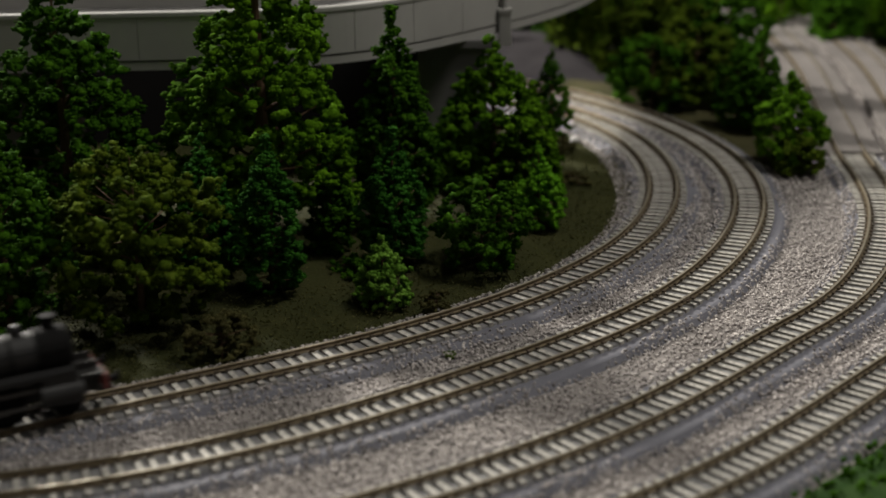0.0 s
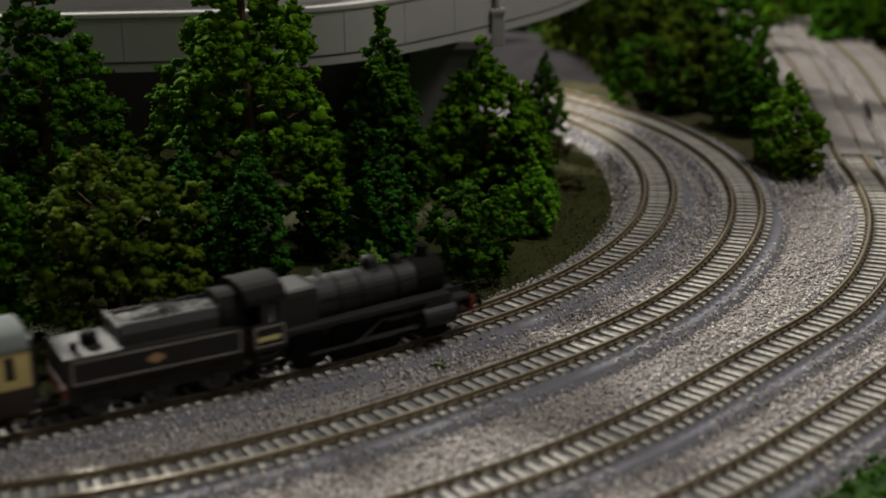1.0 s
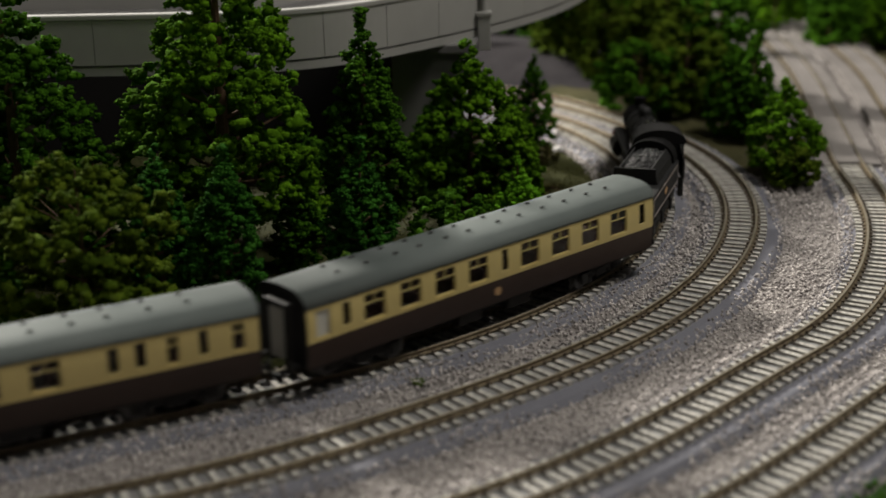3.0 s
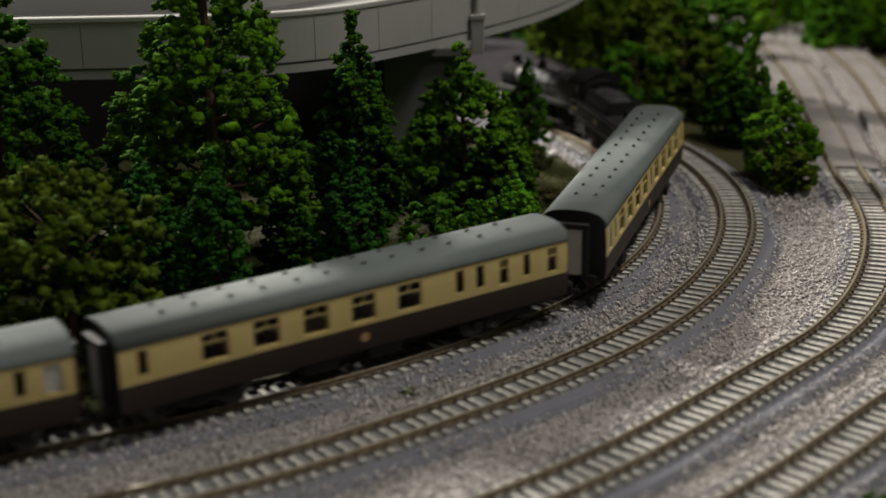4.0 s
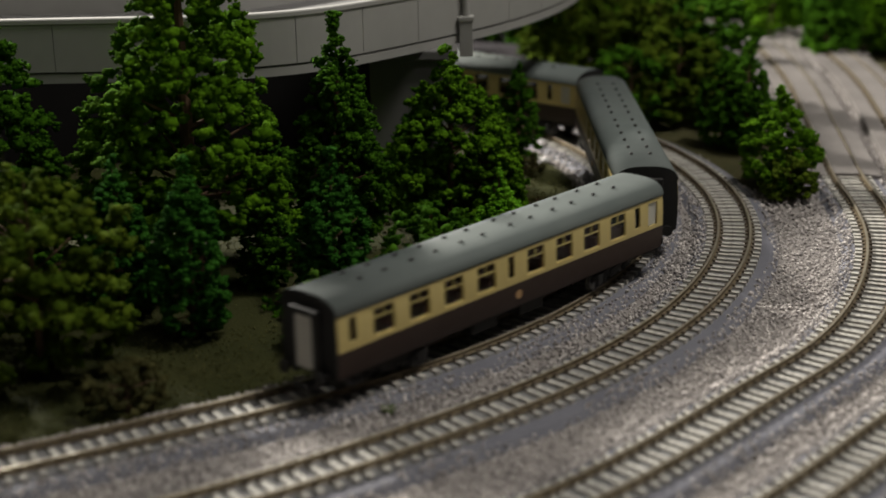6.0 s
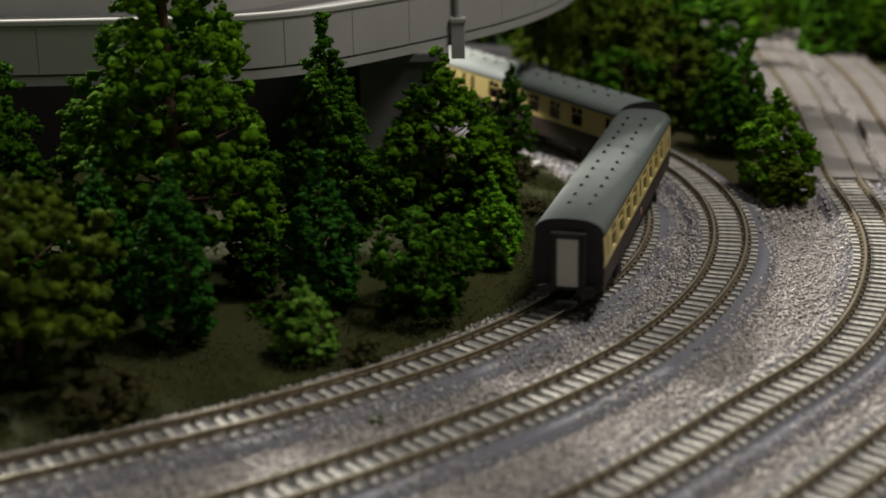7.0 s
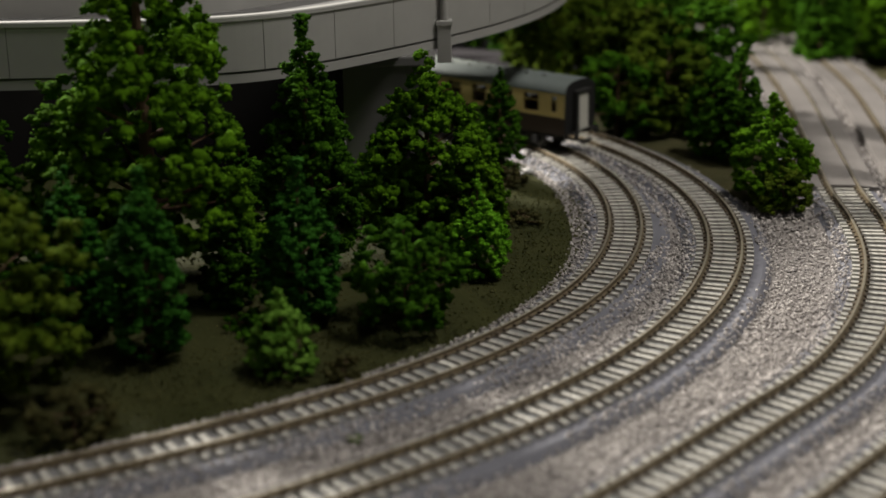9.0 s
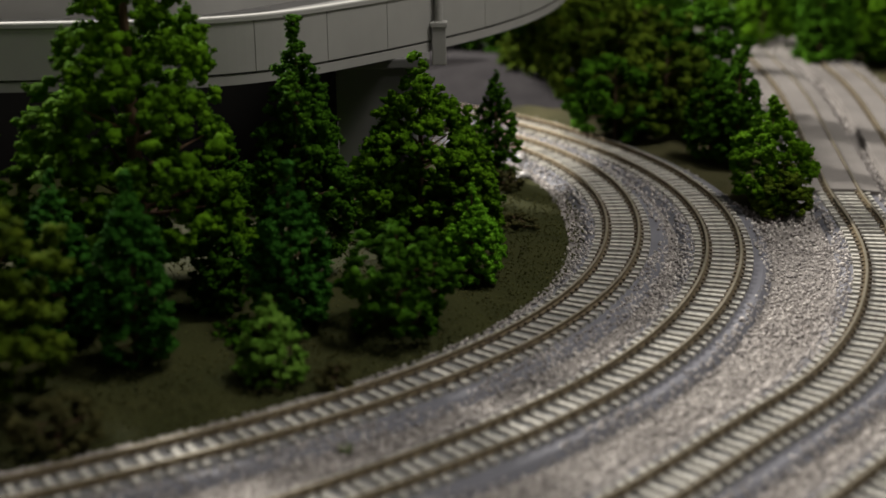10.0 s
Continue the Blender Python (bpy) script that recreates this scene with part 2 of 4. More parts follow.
LINE_1, ZERO_1 = two_way(-167.6888, 498.6481, 0.4876, [(80, 0.00062), (80, 0.00175), (80, 0.00231), (80, 0.00303), (80, 0.00325), (80, 0.0029), (80, 0.00311), (80, 0.00378), (80, 0.00379), (80, 0.00379), (160, 0.004), (900, 0.0004)], [(80, 0.00027), (80, 0.00026), (80, 0.00026), (1100, -0.0004)])
LINE_2, ZERO_2 = two_way(-135.4454, 434.4572, 0.4689, [(80, 0.0019), (80, 0.00081), (80, 0.00177), (80, 0.00266), (80, 0.00246), (80, 0.00278), (80, 0.00292), (80, 0.00281), (80, 0.00227), (160, 0.0026), (160, 0.0024), (700, 0.0004)], [(80, -0.00259), (80, -0.00259), (300, -0.001)])
LINE_3, ZERO_3 = two_way(60.4412, 479.2332, 0.8036, [(60, 0.00086), (60, -0.00059), (60, 0.00357), (60, 0.00252), (60, 0.0019), (60, 0.00235), (60, 0.00157), (60, -0.0013), (200, 0.0), (300, 0.0006), (400, 0.0)], [(60, -0.0022), (60, -0.0018), (300, -0.001)])


def beside(line, off):
    """The line moved sideways, to its right for a positive off."""
    p = line.copy()
    p[:, 0] += off * np.sin(line[:, 2])
    p[:, 1] -= off * np.cos(line[:, 2])
    return p


LINE_4 = beside(LINE_3, 61.0)
LINE_5 = chain(298, 890, 1.45, [(220, 0.0), (300, 0.0008), (200, 0.0)])
LINES = [LINE_1, LINE_2, LINE_3, LINE_4, LINE_5]


def sweep(bm, line, profile, closed=True, slot=0):
    """Pull a (right, up) profile along a line."""
    rings = []
    for x, y, h in line:
        s, c = math.sin(h), math.cos(h)
        rings.append([bm.verts.new((x + o * s, y - o * c, z)) for o, z in profile])
    n = len(profile)
    for a, b in zip(rings, rings[1:]):
        for k in range(n if closed else n - 1):
            f = bm.faces.new((a[k], a[(k + 1) % n], b[(k + 1) % n], b[k]))
            f.material_index = slot
    if closed:
        bm.faces.new(rings[0])
        bm.faces.new(rings[-1])
    return bm


def near_line(line, x0=-420, x1=420, y0=300, y1=1500):
    keep = (line[:, 0] > x0) & (line[:, 0] < x1) & (line[:, 1] > y0) & (line[:, 1] < y1)
    i = np.flatnonzero(keep)
    return line[i[0]:i[-1] + 1]


def side_distance(px, py, line):
    """Nearest distance of points to a line, and the side (positive: right of it)."""
    l = line[::3]
    best = np.full(len(px), 1e9)
    side = np.zeros(len(px))
    for k in range(0, len(px), 4000):
        dx, dy = px[k:k + 4000, None] - l[None, :, 0], py[k:k + 4000, None] - l[None, :, 1]
        d = dx * dx + dy * dy
        i = d.argmin(1)
        r = np.arange(len(i))
        best[k:k + 4000] = np.sqrt(d[r, i])
        side[k:k + 4000] = dx[r, i] * np.sin(l[i, 2]) - dy[r, i] * np.cos(l[i, 2])
    return best, np.sign(side)


# ---- large structure ----
def ground_sheet():
    xs, ys = np.arange(-1500, 1501, 30.0), np.arange(-900, 2401, 30.0)
    gx, gy = np.meshgrid(xs, ys)
    z = np.full(gx.shape, -8.0)
    v = np.stack([gx, gy, z], -1).reshape(-1, 3)
    n = len(xs)
    i = np.arange(len(v)).reshape(gx.shape)
    f = np.stack([i[:-1, :-1], i[:-1, 1:], i[1:, 1:], i[1:, :-1]], -1).reshape(-1, 4)
    ob = from_arrays("ground", v, f, GROUND)
    tagged(ob, "pale grey stone-dust ground of a model railway layout", "ground", kind="structure")


def turf_patch(name, edge, rest, mat, label, seed, lift=-5.0):
    """A turf bank: its edge follows a line, its surface is slightly uneven."""
    bm = bmesh.new()
    loop = [(x, y) for x, y in edge] + list(rest)
    vs = [bm.verts.new((x, y, -8.2)) for x, y in loop]
    bm.faces.new(vs)
    bmesh.ops.triangulate(bm, faces=bm.faces)
    bmesh.ops.subdivide_edges(bm, edges=[e for e in bm.edges if e.calc_length() > 30], cuts=5, use_grid_fill=True)
    bmesh.ops.triangulate(bm, faces=bm.faces)
    rim = {v for e in bm.edges if e.is_boundary for v in e.verts}
    for v in bm.verts:
        if v not in rim:
            v.co.z = lift + 2.2 * noise.noise(Vector((v.co.x / 30, v.co.y / 30, seed))) + 0.8 * noise.noise(Vector((v.co.x / 8, v.co.y / 8, seed)))
    ob = part(name, bm, mat, smooth=True)
    return tagged(ob, label, "turf", kind="structure")


ground_sheet()
l1 = near_line(LINE_1, -420, 420, 300, 985)
inner = beside(l1, -20.0)
w = np.clip((l1[:, 1] - 640) / 200, 0, 1)
inner[:, 0] -= 9 * w
turf_patch("turf_bank", [(p[0], p[1]) for p in inner[::6]], [(22, 1010), (-10, 1045), (-60, 1066), (-150, 1085), (-700, 1090), (-700, 440)], TURF, "dark green-brown scatter turf under the model trees", 1.7)
turf_patch("turf_bank", [(-20, 1150), (-60, 1172)], [(-200, 1190), (-900, 1190), (-900, 1800), (-20, 1800)], TURF, "dark brown turf in the shade beyond the viaduct", 9.4)
l2 = near_line(LINE_2, -100, 420, 850, 1120)
outer = beside(l2, 21.0)
turf_patch("turf_bank", [(p[0], p[1]) for p in outer[::5]], [(120, 1400), (215, 1400), (225, 1100), (222, 960), (214, 880), (188, 862)], TURF_FAR, "olive turf verge between the curving tracks", 5.3)
turf_patch("turf_bank", [(352, 1000), (355, 1200), (335, 1420)], [(300, 1900), (1200, 1900), (1200, 900), (420, 900)], TURF_FAR, "olive turf slope below the distant conifers", 8.1)
l4 = near_line(LINE_4, 60, 500, 330, 800)
turf_patch("turf_bank", [(p[0], p[1]) for p in beside(l4, 27.0)[::6]], [(700, 800), (700, 300), (120, 300)], foliage("green_scatter", (0.02, 0.05, 0.015), (0.04, 0.08, 0.025), (0.07, 0.12, 0.04)), "dark green foam scatter beside the outer track", 3.3)


def room():
    for nm, b in (("floor", (-2600, 2600, -2200, 4200, -1050, -1000)), ("ceiling", (-2600, 2600, -2200, 4200, 1600, 1650)), ("wall_north", (-2600, 2600, 4200, 4300, -1000, 1600)),
                  ("wall_south", (-2600, 2600, -2300, -2200, -1000, 1600)), ("wall_west", (-2700, -2600, -2200, 4200, -1000, 1600)), ("wall_east", (2600, 2700, -2200, 4200, -1000, 1600))):
        ob = part(nm, box(bmesh.new(), *b), CARPET if nm == "floor" else WALL)
        tagged(ob, "plain %s of the dim layout room" % nm.split("_")[0], nm.split("_")[0], kind="structure")

    table = empty("layout_table", 0, 0, -1000)
    tagged(table, "plain timber table carrying the model layout", "table", kind="structure")
    part("tabletop", box(bmesh.new(), -1500, 1500, -900, 2400, 940, 990), CARPET, table)
    for x in (-1400, 1330):
        for y in (-800, 750, 2230):
            part("leg", box(bmesh.new(), x, x + 70, y, y + 70, 0, 940), CARPET, table)


room()


# ---- viaduct ----
EDGE = chain(-620, 776, 0.0, [(465, 0.00005), (100, 0.0074), (115, 0.0012), (240, 0.0026), (150, 0.003)], 5.0)


def viaduct():
    v = empty("viaduct")
    tagged(v, "pale grey plastic viaduct with panelled parapet on grey piers", "viaduct")
    part("deck", sweep(bmesh.new(), EDGE, [(0, 88), (0, 93), (-3, 94), (-6, 112), (-90, 112), (-90, 88)]), VIADUCT, v)
    part("road_surface", sweep(bmesh.new(), EDGE, [(-6.2, 111.5), (-6.2, 112.4), (-85.8, 112.4), (-85.8, 111.5)]), PIER, v, "grey roadway behind the parapet")
    # panels along the parapet
    step, i0 = 9, 6
    for i in range(i0, len(EDGE) - step, step):
        seg = EDGE[i:i + step + 1].copy()
        bm = sweep(bmesh.new(), seg, [(0.5, 94.5), (0.5, 121.5), (-2.5, 121.5), (-2.5, 94.5)])
        lo, hi = seg[0], seg[-1]
        for q in bm.verts:
            for e, d in ((lo, 0.22), (hi, -0.22)):
                along = (q.co.x - e[0]) * math.cos(e[2]) + (q.co.y - e[1]) * math.sin(e[2])
                if abs(along) < 0.8:
                    q.co.x += d * math.cos(e[2])
                    q.co.y += d * math.sin(e[2])
        part("parapet_panel", bm, VIADUCT, v)
    part("parapet_core", sweep(bmesh.new(), EDGE, [(-0.3, 94), (-0.3, 121), (-4, 121), (-4, 94)]), JOINT, v)
    part("coping", sweep(bmesh.new(), EDGE, [(1.2, 121.5), (1.2, 123.6), (0.4, 124.2), (-4.2, 124.2), (-5, 123.6), (-5, 121.5)]), VIADUCT, v)
    part("rear_parapet", sweep(bmesh.new(), EDGE, [(-86, 112), (-86, 124), (-90, 124), (-90, 112)]), VIADUCT, v)
    bm = box(bmesh.new(), -60, -14, 862, 905, -8, 86, 1.5)
    box(bm, -68, -6, 858, 910, 82, 88, 1.0)
    part("pier", bm, PIER, v)
    bm = box(bmesh.new(), -330, -285, 810, 850, -8, 86, 1.5)
    part("pier", bm, PIER, v)
    # pole on a pilaster
    i = int(np.argmin(abs(EDGE[:, 0] + 4)))
    x, y, h = EDGE[i]
    n = (math.sin(h), -math.cos(h))
    bx, by = x + 3.6 * n[0], y + 3.6 * n[1]
    bm = box(bmesh.new(), bx - 4.2, bx + 4.2, by - 3.5, by + 3.5, 80, 104, 0.6)
    box(bm, bx - 5, bx + 5, by - 4.2, by + 4.2, 102, 105, 0.5)
    pil = part("pilaster", bm, VIADUCT, v)
    part("pole", rod(bmesh.new(), (bx, by, 104), (bx, by, 190), 2.4, 2.0, 16), VIADUCT, pil)


viaduct()
# added sheet, coloured near-black to stand in for the dark space below the deck
tagged(part("viaduct_shade_sheet", box(bmesh.new(), -900, -48, 955, 965, -8, 88), SHADE), "added near-black sheet standing in for the shade below the viaduct", "wall", kind="structure")
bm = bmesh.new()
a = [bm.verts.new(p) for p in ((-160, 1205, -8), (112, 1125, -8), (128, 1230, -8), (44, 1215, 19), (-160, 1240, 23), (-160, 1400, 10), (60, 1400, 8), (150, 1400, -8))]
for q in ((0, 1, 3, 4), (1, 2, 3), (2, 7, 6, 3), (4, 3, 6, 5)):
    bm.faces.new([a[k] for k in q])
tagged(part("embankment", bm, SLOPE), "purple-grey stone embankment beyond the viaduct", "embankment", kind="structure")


# ---- trees ----
OCTA = np.array([(1, 0, 0), (-1, 0, 0), (0, 1, 0), (0, -1, 0), (0, 0, 1), (0, 0, -1)], float)
OCTA_F = np.array([(0, 2, 4), (2, 1, 4), (1, 3, 4), (3, 0, 4), (2, 0, 5), (1, 2, 5), (3, 1, 5), (0, 3, 5)])


def crumbs(g, centres, radii, squash=0.8):
    """Small ragged crumbs of foam, one for each centre."""
    n = len(centres)
    v = OCTA[None] * (1 + g.uniform(-0.45, 0.6, (n, 6, 1))) + g.uniform(-0.25, 0.25, (n, 6, 3))
    q = g.normal(0, 1, (n, 4))
    q /= np.linalg.norm(q, axis=1)[:, None]
    v = np.einsum("nij,nkj->nki", turns(q), v) * np.array([1, 1, squash])
    v = v * radii[:, None, None] + centres[:, None]
    f = OCTA_F[None] + 6 * np.arange(n)[:, None, None]
    return v.reshape(-1, 3), f.reshape(-1, 3)


T = (1 + 5 ** 0.5) / 2
ICO = np.array([(-1, T, 0), (1, T, 0), (-1, -T, 0), (1, -T, 0), (0, -1, T), (0, 1, T), (0, -1, -T), (0, 1, -T), (T, 0, -1), (T, 0, 1), (-T, 0, -1), (-T, 0, 1)]) / math.sqrt(1 + T * T)
ICO_F = np.array([(0, 11, 5), (0, 5, 1), (0, 1, 7), (0, 7, 10), (0, 10, 11), (1, 5, 9), (5, 11, 4), (11, 10, 2), (10, 7, 6), (7, 1, 8), (3, 9, 4), (3, 4, 2), (3, 2, 6), (3, 6, 8), (3, 8, 9), (4, 9, 5), (2, 4, 11), (6, 2, 10), (8, 6, 7), (9, 8, 1)])


def cores(g, centres, radii):
    """Lumpy foam pieces that close a clump."""
    n = len(centres)
    q = g.normal(0, 1, (n, 4))
    q /= np.linalg.norm(q, axis=1)[:, None]
    v = ICO[None] * (1 + g.uniform(-0.35, 0.3, (n, 12, 1)))
    v = np.einsum("nij,nkj->nki", turns(q), v) * np.array([1, 1, 0.8]) * radii[:, None, None] + centres[:, None]
    return v.reshape(-1, 3), (ICO_F[None] + 12 * np.arange(n)[:, None, None]).reshape(-1, 3)


def turns(q):
    a, b, c, d = q.T
    return np.stack([1 - 2 * (c * c + d * d), 2 * (b * c - a * d), 2 * (b * d + a * c), 2 * (b * c + a * d), 1 - 2 * (b * b + d * d), 2 * (c * d - a * b),
                     2 * (b * d - a * c), 2 * (c * d + a * b), 1 - 2 * (b * b + c * c)], -1).reshape(-1, 3, 3)


def crown_points(g, h, w, shape, clumps, foot):
    """Clump centres gathered into branch pads over a crown's outline, with gaps between the pads."""
    pad = min(7.5, max(2.9, 0.075 * w + 1.2))
    pads = max(16, int(4.0 * math.pi * 0.42 * w * (h - foot) / (math.pi * pad ** 2)))
    u = g.uniform(0, 1, pads * 6)
    if shape == "cone":
        prof = np.clip(1.06 * (1 - u) ** 0.72, 0.05, 1) * (1 - 0.28 * np.exp(-u * 16))
    elif shape == "flame":
        prof = np.clip(np.sin(np.pi * (0.14 + 0.86 * u) ** 0.7), 0.2, 1)
    elif shape == "column":
        prof = np.clip((1 - u ** 2.4), 0.08, 1) * (0.76 + 0.24 * np.sin(np.pi * np.clip(u * 1.3 + 0.1, 0, 1)))
    else:
        prof = np.sqrt(np.clip(1 - (2 * u - 0.86) ** 2 / 1.32, 0.03, 1))
    order = np.argsort(g.uniform(0, 1, pads * 6) / (prof + 0.08))[:pads]
    u, prof = u[order], prof[order]
    turn = g.uniform(0, 2 * np.pi, pads)
    ragged = 1 + 0.1 * np.sin(3 * turn + 9 * u + g.uniform(0, 6)) + g.normal(0, 0.06, pads)
    inner = g.uniform(0, 1, pads) < 0.22
    rr = np.maximum(w * 0.54 * prof * ragged - 0.7 * pad, 0.0) * np.where(inner, g.uniform(0.2, 0.6, pads), 1.0)
    z = np.minimum(foot + u * (h - foot), h - 0.4 * pad)
    centre = np.stack([rr * np.cos(turn), rr * np.sin(turn), z], -1)
    size = pad * g.uniform(0.6, 1.1, pads) * np.clip(0.45 + 0.9 * prof, 0.5, 1.0)
    which = g.choice(pads, clumps, p=size ** 2 / (size ** 2).sum())
    d = g.normal(0, 1, (clumps, 3)) + np.stack([0.55 * np.cos(turn), 0.55 * np.sin(turn), np.full(pads, 0.35)], -1)[which]
    d /= np.linalg.norm(d, axis=1)[:, None]
    c = centre[which] + d * (size[which] * g.uniform(0.35, 1.0, clumps))[:, None] * np.array([1, 1, 0.72])
    c[:, 2] = np.clip(c[:, 2] - 0.05 * np.hypot(c[:, 0], c[:, 1]), 1.0, h)
    return c, centre - np.array([0, 0, 0.05 * w * 0.3]), size


def tree(x, y, h, w, shape, mat, seed, label, kind="tree", tuft=1.15, fill=1.0, foot=None, z=-6.5, trunk=True):
    rng = np.random.default_rng(seed)
    foot = (0.07 * h if shape != "round" else 0.1 * h) if foot is None else foot
    skin = math.pi * w / 2 * (h - foot) * (0.7 if shape == "cone" else 1.0)
    core = min(2.2, max(1.4, 0.036 * w)) * tuft / 1.15
    clumps = max(24, int(fill * 1.85 * skin / (math.pi * core ** 2)))
    c, pads, pad_size = crown_points(rng, h, w, shape, clumps, foot)
    size = core * rng.uniform(0.6, 1.2, clumps)
    v, f = cores(rng, np.vstack([c, pads]), np.concatenate([size, 0.66 * pad_size]))
    each = 5
    d = rng.normal(0, 1, (clumps * each, 3))
    d /= np.linalg.norm(d, axis=1)[:, None]
    rad = np.repeat(size, each)
    p = np.repeat(c, each, 0) + d * (rad * rng.uniform(0.8, 1.4, len(rad)))[:, None] * np.array([1, 1, 0.8])
    p[:, 2] = np.clip(p[:, 2], 0.5, h)
    v2, f2 = crumbs(rng, p, 0.38 * rad * rng.uniform(0.6, 1.4, len(rad)))
    v, f = np.vstack([v, v2]), np.vstack([f, f2 + len(v)])
    t = empty("tree" if kind == "tree" else kind, x, y, z, rng.uniform(0, 360))
    tagged(t, label, kind)
    from_arrays("crown", v, f, mat, t)
    if trunk:
        bm = rod(bmesh.new(), (0, 0, -2), (0, 0, h * 0.5), max(0.9, 0.022 * h), 0.014 * h, 9)
        rod(bm, (0, 0, h * 0.5), (0, 0, h * 0.93), 0.014 * h, 0.3, 8)
        for k in range(16):
            q = c[rng.integers(len(c))]
            rod(bm, (0, 0, max(1.0, q[2] * 0.82)), tuple(q * np.array([0.92, 0.92, 1.0])), max(0.35, 0.007 * h), 0.2, 6)
        part("trunk", bm, BARK, t)
    return t


DARK_CONIFER = "dark green flocked model conifer standing on turf"
tree(-148, 714, 222, 100, "column", G_MID, 11, "tall leafy green model tree with a brown trunk", tuft=1.15, fill=0.8)
tree(-72, 752, 138, 46, "flame", G_DEEP, 12, "slender tall dark green model fir with bare twigs", fill=1.1)
tree(-11, 800, 110, 70, "flame", G_MID, 13, "broad green model conifer with a bright top", tuft=1.15)
tree(14, 806, 78, 36, "flame", G_MID, 23, "green model conifer behind the broad one")
tree(34, 930, 75, 28, "flame", G_DEEP, 14, "narrow dark green model conifer beside the inner track")
tree(15, 740, 53, 30, "flame", G_LIGHT, 15, "small bright light-green model conifer near the track")
tree(-21, 668, 55, 50, "round", G_DEEP, 16, "round dark green bush of foam foliage", kind="bush", tuft=1.15)
tree(-75, 614, 41, 29, "column", G_PALE, 17, "small pale green bush with whitish leaf tips", kind="bush", tuft=1.15)
tree(-71, 674, 83, 37, "flame", G_BLUE, 18, "columnar bluish-green model conifer")
tree(-136, 630, 91, 36, "flame", G_BLUE, 19, "columnar bluish-green model conifer of two tiers")
tree(-175, 655, 87, 35, "flame", G_BLUE, 20, "columnar bluish-green model conifer at the wood's edge")
tree(-108, 695, 67, 26, "flame", G_DEEP, 21, "narrow dark conifer in the shade of taller trees")
tree(-199, 588, 98, 80, "round", G_OLIVE, 22, "broad olive-brown leafy model tree with yellowish top", tuft=1.15, fill=0.9)
tree(-266, 582, 112, 62, "flame", G_DEEP, 24, DARK_CONIFER)
tree(-266, 722, 178, 86, "flame", G_DEEP, 25, "very tall dark conifer with bare brown twigs", tuft=1.15)
tree(-152, 546, 22, 36, "round", G_BROWN, 26, "low brownish-green shrub on the turf", kind="shrub", tuft=1.00, fill=0.55)
tree(-46, 600, 13, 16, "round", G_BROWN, 46, "tiny brown shrub beside the pale bush", kind="shrub", tuft=1.00, fill=0.7)
tree(42, 830, 10, 22, "round", G_BROWN, 27, "low brown shrub by the turf's edge", kind="shrub", tuft=1.00, fill=0.5)
tree(40, 915, 12, 24, "round", G_BROWN, 28, "brown shrub between white rocks", kind="shrub", tuft=1.00, fill=0.5)
# added shrub: darkens the lit turf at the pier's foot in place of shade
tree(-50, 834, 28, 56, "round", G_DEEP, 49, "added dark shrub standing in for shade at the foot of the pier", kind="shrub", tuft=1.5, fill=0.8)
tree(-90, 660, 12, 30, "round", G_DEEP, 47, "low dark undergrowth below the conifers", kind="shrub", tuft=1.00, fill=0.7)
for k, (x, y, h, wd) in enumerate(((-30, 850, 74, 40), (-112, 782, 70, 40), (-215, 690, 90, 46), (-320, 640, 95, 56))):
    tree(x, y, h, wd, "flame", G_DEEP, 60 + k, "dark conifer deep in the model wood", tuft=1.15, fill=0.8)
tree(194, 868, 68, 46, "flame", G_MID, 30, "bushy olive-green model conifer on the gravel island", tuft=1.15)
tree(198, 850, 36, 32, "flame", G_OLIVE, 31, "small bushy conifer at the taller one's foot")
tree(178, 978, 70, 33, "flame", G_DEEP, 32, DARK_CONIFER)
tree(192, 962, 78, 36, "flame", G_DEEP, 33, "dark green twin conifer on the verge")
for k, (x, y, h, wd) in enumerate(((122, 1045, 58, 66), (158, 1052, 66, 70), (150, 1110, 86, 80), (190, 1090, 90, 60), (120, 1160, 92, 80), (88, 1215, 78, 70), (60, 1300, 84, 90), (-30, 1330, 84, 90), (-110, 1330, 84, 90))):
    tree(x, y, h, wd, "round", G_OLIVE if k % 3 else G_DEEP, 70 + k, "large dark olive clump of foliage beside the far track", kind="bush", tuft=2.5, fill=0.75)

tree(-40, 545, 1.8, 9, "round", G_OLIVE, 48, "tiny patch of moss on the gravel", kind="moss", tuft=1.00, fill=0.9, z=-8, trunk=False)

# far wood: a few trees built, then repeated
far = [tree(340, 1330, 74, 40, "cone", G_DEEP, 90, "light green conifer in the distant wood", tuft=3.8, fill=0.9),
       tree(380, 1310, 62, 36, "cone", G_MID, 91, "light green conifer in the distant wood", tuft=3.8, fill=0.9),
       tree(300, 1410, 90, 46, "cone", G_MID, 92, "green conifer in the distant wood", tuft=3.8, fill=0.9)]
for ob in far:
    tagged(ob, group="distant conifers")
rng = random.Random(4)
for k in range(58):
    row = k // 12
    x, y = 70 + (k % 12) * 44 + rng.uniform(-14, 14) + 10 * (row % 2), 1300 + row * 62 + rng.uniform(-16, 16)
    if x < 305 and y < 1440 and x > 232:
        continue
    ob = copy_thing(far[k % 3], pose(x * MM, y * MM, -0.0065, 0, 0, rng.uniform(0, 360)))
    s = rng.uniform(0.85, 1.3)
    ob.scale = (s * 0.95, s * 0.95, s)


# ---- loose stones, turf scatter ----
CUBE = np.array([(-1, -1, -1), (1, -1, -1), (1, 1, -1), (-1, 1, -1), (-1, -1, 1), (1, -1, 1), (1, 1, 1), (-1, 1, 1)], float) * 0.6
